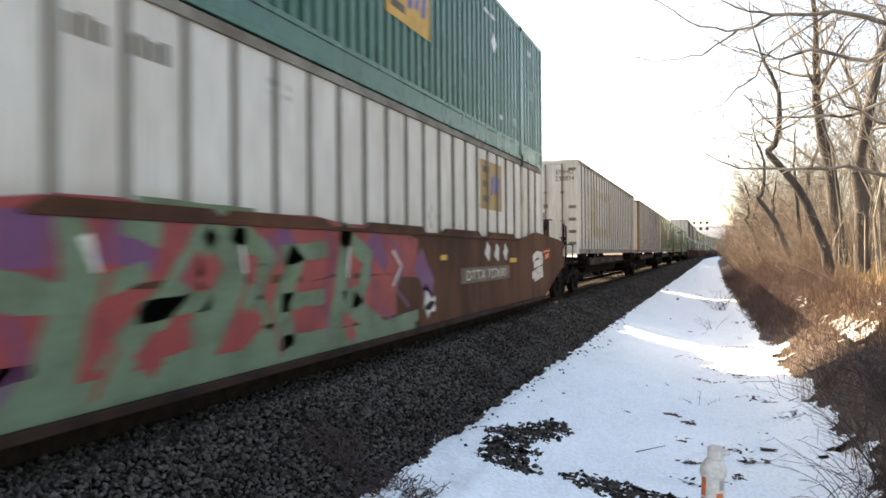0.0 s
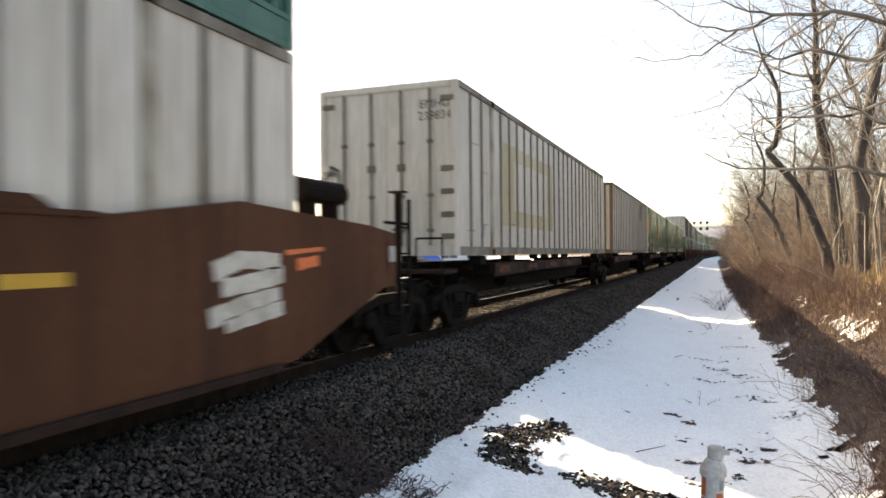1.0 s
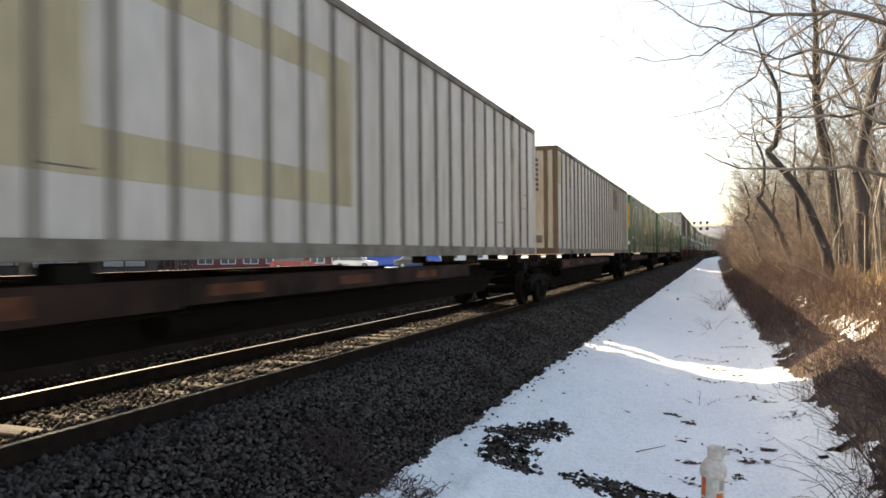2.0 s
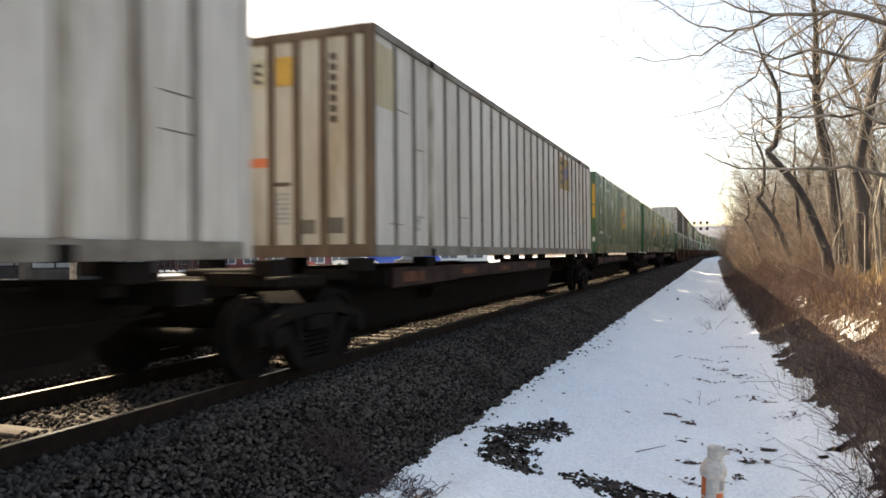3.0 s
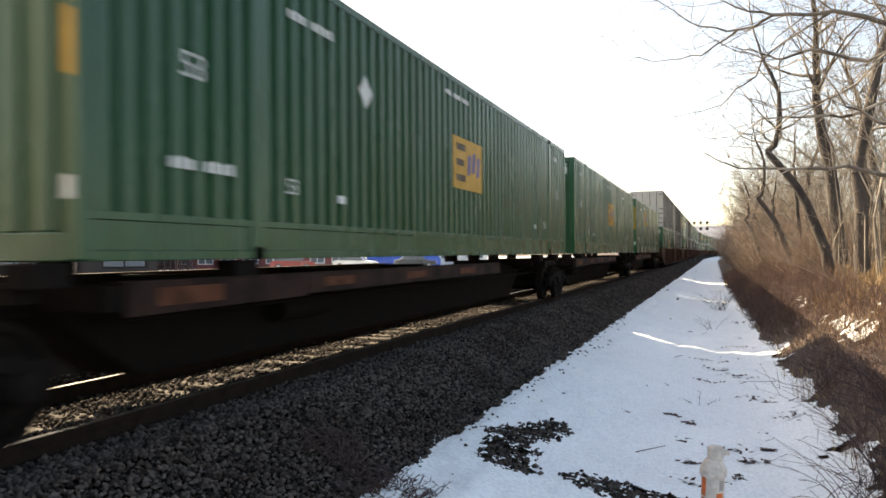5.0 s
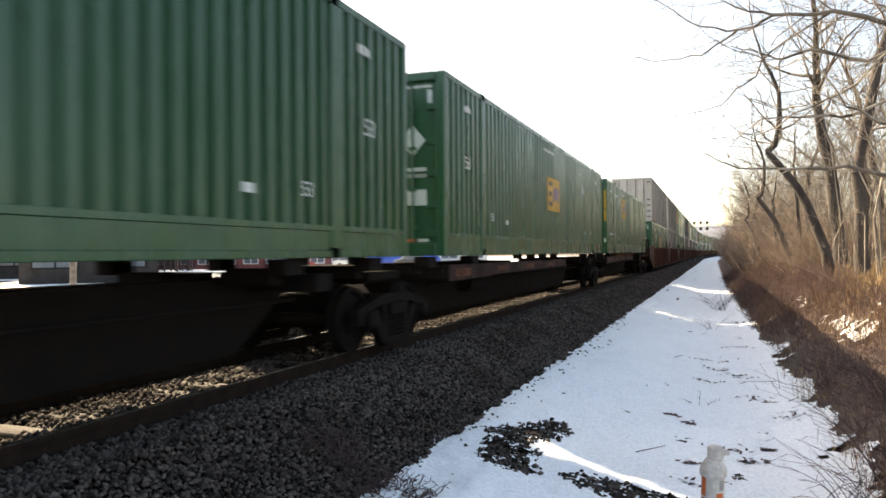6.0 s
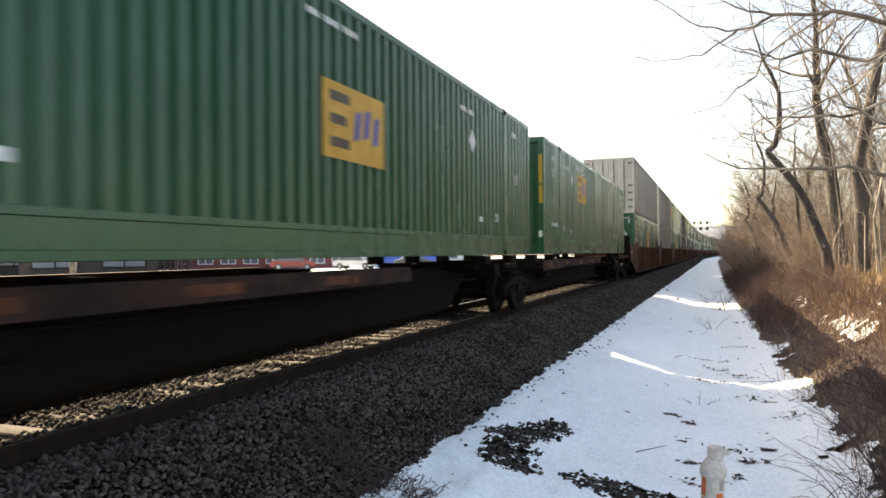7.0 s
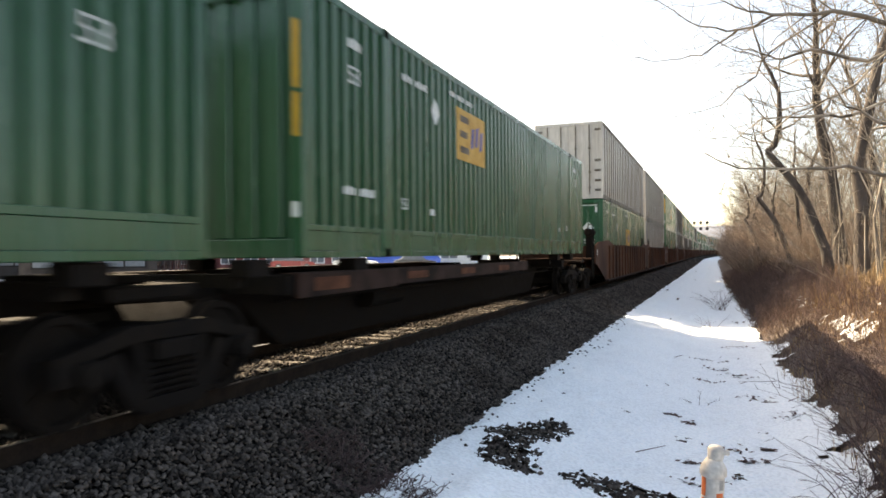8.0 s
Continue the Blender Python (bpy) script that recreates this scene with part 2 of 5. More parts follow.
# ---- ground ----
TRACK = -5.20                               # centre of the track
RAIL = 1.14                                 # top of the rails
# The hump at x -8.8 to -6.6 is added, to block light and view under the train.
BED = [(-400, 0.75), (-60, 0.8), (-12, 0.75), (-8.8, 0.85), (-8.1, 1.68), (-7.5, 1.74), (-6.6, 0.95), (-3.75, 0.95), (-2.75, 0.40), (-2.0, 0.30), (-0.85, 0.05), (0.0, 0.0), (0.7, 0.0), (1.3, 0.12), (2.2, 0.7),
       (3.4, 1.5), (6.0, 1.9), (14, 2.1), (60, 2.3), (400, 3.0)]


def bend(y):
    """The line curves gently to the right far off."""
    return 0.0 if y < 170 else (y - 170) ** 2 / (2 * 1700.0)


def level(x, y):
    x = x - bend(y)
    for (xa, za), (xb, zb) in zip(BED, BED[1:]):
        if x <= xb:
            k = (x - xa) / (xb - xa)
            return za + (zb - za) * k
    return BED[-1][1]


def rough(x, y, s=1.0):
    return noise.fractal(Vector((x * s, y * s, 3.7)), 1.0, 2.0, 4)


def strip(name, material, xs, ys, height, keep=None):
    xs, ys = np.array(xs), np.array(ys)
    v = [(x + bend(y), y, height(x + bend(y), y)) for y in ys for x in xs]
    w = len(xs)
    f = [(j * w + i, j * w + i + 1, (j + 1) * w + i + 1, (j + 1) * w + i) for j in range(len(ys) - 1) for i in range(w - 1)
         if keep is None or keep((xs[i] + xs[i + 1]) / 2, (ys[j] + ys[j + 1]) / 2)]
    return raw_mesh(name, material, v, f)


def growing(a, b, step, rate):
    out = [a]
    while out[-1] < b:
        out.append(out[-1] + max(step, abs(out[-1]) * rate))
    return out


def ground_height(x, y):
    u = x - bend(y)
    lift = 0.05 * rough(x, y, 1.3) * (0.3 if -8 < u < -2.6 else 1.0) - (0.12 if -9 < u < -3.0 else 0.0)
    return level(x, y) + lift


GX = [-900, -400, -200, -100, -60, -40, -25, -16, -12, -10, -8.8, -8.4, -8.1, -7.8, -7.5, -7.05, -6.6, -5.5, -3.75, -3.4, -3.1, -2.75, -2.4, -2, -1.6, -1.2, -.85, -.4, 0, .35, .7, 1, 1.3, 1.6, 1.9, 2.2, 2.6,
      3, 3.4, 4, 5, 6, 8, 11, 14, 20, 30, 60, 120, 400, 900]
ground = strip("ground", M_SOIL, GX, [-400, -100, -30, -10] + growing(-6, 1500, 0.5, 0.03), ground_height)
tagged(ground, "brown leaf-littered soil rising to a wooded bank", "ground", kind="structure")

# Runs out past the added mound, so the ground seen under the wagons stays dark.
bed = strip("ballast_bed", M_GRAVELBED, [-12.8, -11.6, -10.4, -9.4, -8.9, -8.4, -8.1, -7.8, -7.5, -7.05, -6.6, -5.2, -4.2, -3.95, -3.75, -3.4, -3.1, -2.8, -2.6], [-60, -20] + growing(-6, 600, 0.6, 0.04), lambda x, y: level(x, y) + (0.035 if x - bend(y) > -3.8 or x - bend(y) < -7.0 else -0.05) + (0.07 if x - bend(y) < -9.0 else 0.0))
tagged(bed, "crushed-stone track bed with a sloping shoulder and an added far mound, coloured near black for shade", "track bed", kind="structure")


def snow_right(y):
    return 0.42 + 0.72 * math.exp(-max(0, y - 20) / 40.0) + 0.4 * math.exp(-max(0, y - 5) / 9.0)


BARE = ((-1.80, 8.45, 0.16, 0.22), (-1.93, 8.05, 0.22, 0.30), (-2.15, 7.65, 0.24, 0.26), (-2.00, 7.22, 0.24, 0.32), (-1.92, 6.80, 0.26, 0.22), (-0.95, 6.92, 0.40, 0.20), (-0.35, 6.82, 0.42, 0.16), (0.05, 6.72, 0.36, 0.15), (0.80, 6.65, 0.6, 0.22))


def snow_here(x, y):
    n = rough(x, y, 0.8) * 0.18 + rough(x + 9, y, 3.1) * 0.09
    left = -2.74 + n * 0.9
    right = snow_right(y) + 1.5 * n
    if not left < x < right:
        return False
    for cx, cy, rx, ry in BARE:     # stones showing through
        if ((x - cx) / rx) ** 2 + ((y - cy) / ry) ** 2 + 3.0 * rough(x, y, 3.4) * 0.5 + rough(x, y, 9) * 1.1 + rough(x, y, 21) * 0.7 < 0.55:
            return False
    if rough(x - 4, y + 7, 1.9) + 0.5 * rough(x, y, 7) > 0.98 - 0.18 * max(0, x):
        return False
    return True


def snow_height(x, y):
    u = x - bend(y)
    edge = min(1.0, max(0.0, (u + 2.9) / 0.35)) * min(1.0, max(0.0, (snow_right(y) + 0.3 - u) / 0.5))
    return ground_height(x, y) + 0.015 + 0.05 * edge + 0.018 * rough(x, y, 5)


snow = strip("snow", M_SNOW, np.arange(-3.05, 2.7, 0.03), growing(-14, 4.6, 0.3, 0.0) + growing(4.9, 11, 0.026, 0.0) + growing(11.04, 26, 0.045, 0.0042) + growing(26.3, 420, 0.3, 0.02), snow_height, snow_here)
tagged(snow, "thin trodden snow cover with bare patches beside the ballast", "snow", kind="structure")
left_snow = strip("snow_field", M_SNOW, [-300, -200, -120, -90, -70, -60, -52, -46, -40, -36, -32, -28, -25, -22, -20, -18, -16.5, -15.3, -14.2, -13.2, -12.4], [-30] + growing(0, 300, 2.0, 0.05), lambda x, y: level(x, y) + 0.09 + 0.05 * rough(x, y, 0.3), lambda x, y: rough(x, y, 0.12) > -0.25 and x < -13.0 + 1.5 * rough(x, y, 0.4))
tagged(left_snow, "sunlit snow field beyond the track", "snow", kind="structure")


def pebbles(name, label, spots, category="gravel"):
    """Broken stones, each a squashed and twisted octahedron."""
    rnd = np.random.RandomState(7)
    p = np.array(spots)
    n = len(p)
    o = np.array([(1, 0, 0), (-1, 0, 0), (0, 1, 0), (0, -1, 0), (0, 0, 1), (0, 0, -1)], float)
    f = np.array([(0, 2, 4), (2, 1, 4), (1, 3, 4), (3, 0, 4), (2, 0, 5), (1, 2, 5), (3, 1, 5), (0, 3, 5)])
    v = o[None] * (0.7 + 0.6 * rnd.rand(n, 6, 1)) + 0.22 * rnd.randn(n, 6, 3)
    v[:, :, 2] *= 0.8
    a = rnd.rand(n) * math.tau
    ca, sa = np.cos(a)[:, None], np.sin(a)[:, None]
    v = np.stack([v[:, :, 0] * ca - v[:, :, 1] * sa, v[:, :, 0] * sa + v[:, :, 1] * ca, v[:, :, 2]], axis=2) * p[:, 3][:, None, None] + p[:, None, :3]
    return tagged(raw_mesh(name, M_BALLAST, v.reshape(-1, 3), (np.arange(n)[:, None, None] * 6 + f[None]).reshape(-1, 3)), label, category, kind="stuff")


def ballast_spots():
    rnd, out = random.Random(4), []
    y = 1.2
    while y < 150:
        s = max(0.0225, 0.00095 * y)
        pitch = s * 1.35
        x = -3.9 if y < 60 else -3.95
        while x < -2.62:
            px, py = x + rnd.uniform(-1, 1) * pitch * 0.5, y + rnd.uniform(-1, 1) * pitch * 0.5
            if px < -2.66 + 0.14 * rough(px, py, 2.2):
                out.append((px, py, level(px, py) + 0.045 + rnd.uniform(-0.016, 0.022), s * rnd.uniform(0.7, 1.5)))
            x += pitch
        y += pitch
    y = 1.5
    while y < 90:                            # between the rails and beyond them
        s = max(0.026, 0.0012 * y)
        x = -6.75
        while x < -3.9:
            if not (-4.6 < x < -4.35):
                out.append((x + rnd.uniform(-1, 1) * s, y + rnd.uniform(-1, 1) * s, level(x, y) + 0.012 + 0.03 * rough(x, y, 1.7) + rnd.uniform(-0.02, 0.022), s * rnd.uniform(0.75, 1.35)))
            x += s * 2.0
        y += s * 2.0
    y = 1.2
    while y < 60:                            # over the sleeper ends
        s = max(0.027, 0.001 * y)
        x = -4.36
        while x < -3.86:
            out.append((x + rnd.uniform(-1, 1) * s * 0.7, y + rnd.uniform(-1, 1) * s * 0.7, level(x, y) + 0.035 + rnd.uniform(-0.012, 0.018), s * rnd.uniform(0.8, 1.4)))
            x += s * 1.3
        y += s * 1.3
    for _ in range(16000):                   # strays in the bare patches
        x, y = rnd.uniform(-2.75, 1.2), rnd.uniform(5.0, 9.5)
        if not snow_here(x, y) and x < snow_right(y):
            out.append((x, y, ground_height(x, y) + 0.02, rnd.uniform(0.014, 0.042)))
    for cx, cy, rx, ry in BARE:
        for _ in range(330):
            a, k = rnd.uniform(0, math.tau), 1.25 * rnd.random() ** 0.6
            x, y = cx + rx * k * math.cos(a), cy + ry * k * math.sin(a)
            if k < 0.75 or rnd.random() < 0.35 or not snow_here(x, y):
                out.append((x, y, ground_height(x, y) + (0.03 if not snow_here(x, y) else 0.07), rnd.uniform(0.012, 0.036)))
    for _ in range(170):                     # and on the snow near the toe
        y = rnd.uniform(5.0, 22)
        x = -2.72 + abs(rnd.gauss(0, 0.22))
        out.append((x, y, snow_height(x, y) + 0.006, rnd.uniform(0.01, 0.03)))
    return out


pebbles("ballast", "dark grey crushed-stone ballast, loose and uneven", ballast_spots())

# ---- track ----
track = thing("railway_track", pose(TRACK, 0, 0), "worn single railway track on timber sleepers in dark ballast", "railway track", kind="structure")


def rail_mesh(half, name, material, z0, z1):
    bm = bmesh.new()
    ys = growing(-60, 170, 57, 0.0) + list(range(180, 620, 10))
    rows = []
    for y in ys:
        rows.append([bm.verts.new((bend(y) + x, y, z)) for x, z in ((-half, z0), (half, z0), (half, z1), (-half, z1))])
    for a, b in zip(rows, rows[1:]):
        for k in range(4):
            bm.faces.new((a[k], a[(k + 1) % 4], b[(k + 1) % 4], b[k]))
    return mesh_of(name, bm, material)


foot, web, head, shine = (rail_mesh(0.07, "rail_foot", M_RAILSIDE, RAIL - 0.17, RAIL - 0.145), rail_mesh(0.012, "rail_web", M_RAILSIDE, RAIL - 0.146, RAIL - 0.04),
                          rail_mesh(0.036, "rail_head", M_RAILSIDE, RAIL - 0.045, RAIL - 0.004), rail_mesh(0.026, "running_surface", M_RAILHEAD, RAIL - 0.005, RAIL))
for sx in (-0.755, 0.755):
    rail = share("rail", web, track, (sx, 0, 0))
    for nm, me in (("rail_foot", foot), ("rail_head", head), ("running_surface", shine)):
        share(nm, me, rail, (0, 0, 0))
bm = bmesh.new()
box(bm, -1.3, 1.3, -0.115, 0.115, -0.17, 0, 0.012)
tie_mesh = mesh_of("sleeper", bm, M_TIE)
rnd = random.Random(3)
y = -4.0
while y < 110:
    share("sleeper", tie_mesh, track, (rnd.uniform(-0.04, 0.04), y + rnd.uniform(-0.03, 0.03), RAIL - 0.168 + rnd.uniform(-0.01, 0.008)), (0, 0, rnd.uniform(-0.02, 0.02)))
    y += 0.55

# ---- train ----
SPEED = 10.92
MOVERS, WHEELS = [], []
CL, CW, CH = 16.30, 1.295, 2.896            # 53 ft container: length, half width, height


def line_pose(s, z):
    """On the track at the distance s along it."""
    b = bend(s)
    turn = 0.0 if s < 170 else math.degrees(math.atan((s - 170) / 1700.0))
    return pose(TRACK + b, s, z, 0, 0, -turn)


def mover(ob, y0, z):
    ob.matrix_basis = line_pose(y0, z)
    MOVERS.append((ob, y0, z))
    return ob


def casting_mesh():
    bm = bmesh.new()
    box(bm, -0.09, 0.09, -0.089, 0.089, -0.06, 0.06, 0.008)
    return mesh_of("corner_casting", bm, M_SOOT)


CASTING = casting_mesh()


def castings(c):
    for x in (-CW + 0.085, CW - 0.085):
        for y in (1.98, CL - 1.98):
            for z in (0.055, CH - 0.055):
                share("corner_casting", CASTING, c, (x, y, z))


def logo(parent, x, y0, y1, z0, z1, panel=None):
    """A yellow panel with three plain dark and blue shapes."""
    bm = bmesh.new()
    box(bm, x, x + 0.004, y0, y1, z0, z1)
    sign = part("sign_panel", bm, panel or M_YELLOW, parent, "yellow painted panel with dark and blue shapes")
    w, h = y1 - y0, z1 - z0
    for k, a in enumerate((0.15, 0.45, 0.75)):
        bm = bmesh.new()
        box(bm, x + 0.004, x + 0.007, y0 + 0.10 * w, y0 + (0.40 - 0.05 * (k == 1)) * w, z0 + a * h, z0 + (a + 0.13) * h)
        part("dark_bar", bm, M_INK, sign)
    for k in range(3):
        bm = bmesh.new()
        ya = y0 + (0.46 + 0.16 * k) * w
        za, zb = (0.28, 0.74) if k % 2 == 0 else (0.34, 0.80)
        prism(bm, [(ya, z0 + za * h), (ya + 0.10 * w, z0 + (za + 0.06) * h), (ya + 0.14 * w, z0 + zb * h), (ya + 0.04 * w, z0 + (zb - 0.06) * h)], x + 0.004, x + 0.007)
        part("blue_shape", bm, M_BLUE, sign)


def plate(parent, name, material, x, y0, y1, z0, z1, t=0.004, label=""):
    bm = bmesh.new()
    box(bm, x, x + t, y0, y1, z0, z1)
    return part(name, bm, material, parent, label)


def bars(parent, x, y0, y1, z, h, n, material, name="faded_writing"):
    """A row of small unreadable marks."""
    bm = bmesh.new()
    w = (y1 - y0) / n
    for k in range(n):
        if k % 5 != 3:
            box(bm, x, x + 0.003, y0 + k * w, y0 + (k + 0.72) * w, z, z + h * (1 if k % 2 else 0.85))
    return tagged(part(name, bm, material, parent), kind="stuff")


def diamond(parent, x, y, z, r, material=None, hollow=False):
    bm = bmesh.new()
    prism(bm, [(y, z - r * 1.2), (y + r, z), (y, z + r * 1.2), (y - r, z)], x, x + 0.004)
    d = part("diamond_placard", bm, material or M_DECAL, parent, "white diamond placard")
    if hollow:
        bm = bmesh.new()
        prism(bm, [(y, z - r), (y + r * 0.8, z), (y, z + r), (y - r * 0.8, z)], x + 0.004, x + 0.006)
        part("placard_centre", bm, M_WHITE, d)


POSTS = {}


def white_container(y0, z, label, end=M_WHITE, wall=M_WHITE, door=True,  group="containers on the train"):
    c = mover(thing("freight_container", pose(0, 0, 0), label, "freight container", group), y0, z)
    for s in (-1, 1):
        bm = bmesh.new()
        box(bm, s * CW - 0.05 * (s > 0), s * CW + 0.05 * (s < 0), 0.10, CL - 0.10, 0, 0.15, 0.006)
        part("bottom_rail", bm, M_RAIL2 if wall is M_WHITE else wall, c, "grimy steel bottom rail")
        bm = bmesh.new()
        box(bm, s * (CW - 0.02) - 0.03, s * (CW - 0.02) + 0.03 - 0.012 * (s > 0), 0.10, CL - 0.10, CH - 0.10, CH)
        part("top_rail", bm, M_RAIL2 if wall is M_WHITE else wall, c)
    bm = bmesh.new()
    box(bm, -CW + 0.06, CW - 0.06, 0.05, CL - 0.05, 0.02, 0.13)
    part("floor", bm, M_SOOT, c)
    for s in (-1, 1):
        bm = bmesh.new()
        box(bm, s * (CW - 0.045) - 0.012, s * (CW - 0.045) + 0.012, 0.10, CL - 0.10, 0.151, CH - 0.101)
        part("side_wall", bm, wall, c)
    bm = bmesh.new()
    box(bm, -CW + 0.055, CW - 0.055, 0.04, CL - 0.04, CH - 0.05, CH - 0.012)
    part("roof", bm, wall, c)
    key = "post"
    if key not in POSTS:
        bm = bmesh.new()
        prism(bm, [(-0.035, 0), (0.035, 0), (0.035, CH - 0.25), (-0.035, CH - 0.25)], -0.032, 0.012)
        POSTS[key] = mesh_of("wall_post", bm, M_POST)
        bm = bmesh.new()
        box(bm, -0.03, 0.022, -0.085, 0.085, 0, CH - 0.25, 0.01)
        POSTS["wide"] = mesh_of("lift_post", bm, M_LIFT)
    n = 26
    for k in range(1, n):
        y = 0.1 + (CL - 0.2) * k / n
        for s in (-1, 1):
            wide = k in (3, n - 3)
            share("lift_post" if wide else "wall_post", POSTS["wide" if wide else key], c, (s * (CW - 0.022), y, 0.151), (0, 0, 0 if s > 0 else math.pi))
    for y in (0.0, CL):
        bm = bmesh.new()
        for s in (-1, 1):
            box(bm, s * CW - 0.13 * (s > 0), s * CW + 0.13 * (s < 0), y - 0.0 if y == 0 else y - 0.1, y + 0.1 if y == 0 else y, 0, CH, 0.012)
        box(bm, -CW + 0.131, CW - 0.131, y + (0.0 if y == 0 else -0.1), y + (0.1 if y == 0 else 0), CH - 0.11, CH)
        box(bm, -CW + 0.131, CW - 0.131, y + (0.0 if y == 0 else -0.1), y + (0.1 if y == 0 else 0), 0, 0.16)
        part("end_frame", bm, (M_RUSTPOST if end is M_RUSTEND else end) if y == 0 else wall, c)
    bm = bmesh.new()
    box(bm, -CW + 0.131, CW - 0.131, CL - 0.06, CL - 0.03, 0.161, CH - 0.111)
    part("front_wall", bm, wall, c)
    if not door:
        bm = bmesh.new()
        box(bm, -CW + 0.131, CW - 0.131, 0.05, 0.08, 0.161, CH - 0.111)
        fw = part("front_wall", bm, end, c)
        for k in range(6):
            bm = bmesh.new()
            x = -0.98 + k * 0.39
            box(bm, x - 0.05, x + 0.05, 0.01, 0.049, 0.161, CH - 0.111, 0.01)
            part("front_post", bm, M_RUSTPOST if end is M_RUSTEND else M_POST, fw)
    for s in (-1, 1) if door else ():
        bm = bmesh.new()
        box(bm, *sorted((s * 0.006, s * (CW - 0.135))), 0.03, 0.07, 0.165, CH - 0.115)
        leaf = part("door", bm, end, c, "painted door leaf with lock rods and hinges")
        for x in (0.28, 0.80):
            bm = bmesh.new()
            rod(bm, (s * x, 0.0, 0.17), (s * x, 0.0, CH - 0.12), 0.021, n=8)
            for zz in (0.42, 1.0, 1.9):
                box(bm, s * x - 0.05, s * x + 0.05, -0.01, 0.03, zz - 0.03, zz + 0.03)
            if x < 0.5:
                box(bm, s * x - 0.16, s * x + 0.14, -0.035, -0.012, 0.42, 0.46)
                box(bm, s * x - 0.06, s * x + 0.06, -0.03, 0.03, 1.42, 1.54)
            part("lock_rod", bm, M_POST, leaf, "grey steel lock rod")
        for zz in (0.32, 0.68, 1.06, 1.44, 2.6):
            bm = bmesh.new()
            box(bm, *sorted((s * (CW - 0.30), s * (CW - 0.07))), -0.012, 0.03, zz - 0.045, zz + 0.045, 0.006)
            part("hinge", bm, M_POST, leaf)
    castings(c)
    return c


def corrugated(y0, y1, pitch, depth):
    ys, k = [], 0
    y = y0
    while y < y1 - 1e-6:
        w = min(pitch, y1 - y)
        ys += [(y, 0), (y + w * 0.46, 0), (y + w * 0.52, -depth), (y + w * 0.95, -depth)]
        y += pitch
    ys.append((y1, 0))
    return ys


def corr_mesh(a, b):
    bm = bmesh.new()
    pts = corrugated(a, b, 0.25, 0.058)
    lo = [bm.verts.new((x, y, 0.35)) for y, x in pts]
    hi = [bm.verts.new((x, y, CH - 0.09)) for y, x in pts]
    lo2 = [bm.verts.new((-0.07, y, 0.35)) for y, x in pts]
    hi2 = [bm.verts.new((-0.07, y, CH - 0.09)) for y, x in pts]
    for k in range(len(pts) - 1):
        bm.faces.new((lo[k], lo[k + 1], hi[k + 1], hi[k]))
        bm.faces.new((lo2[k], lo2[k + 1], hi2[k + 1], hi2[k]))
    return bm


CORR = {}


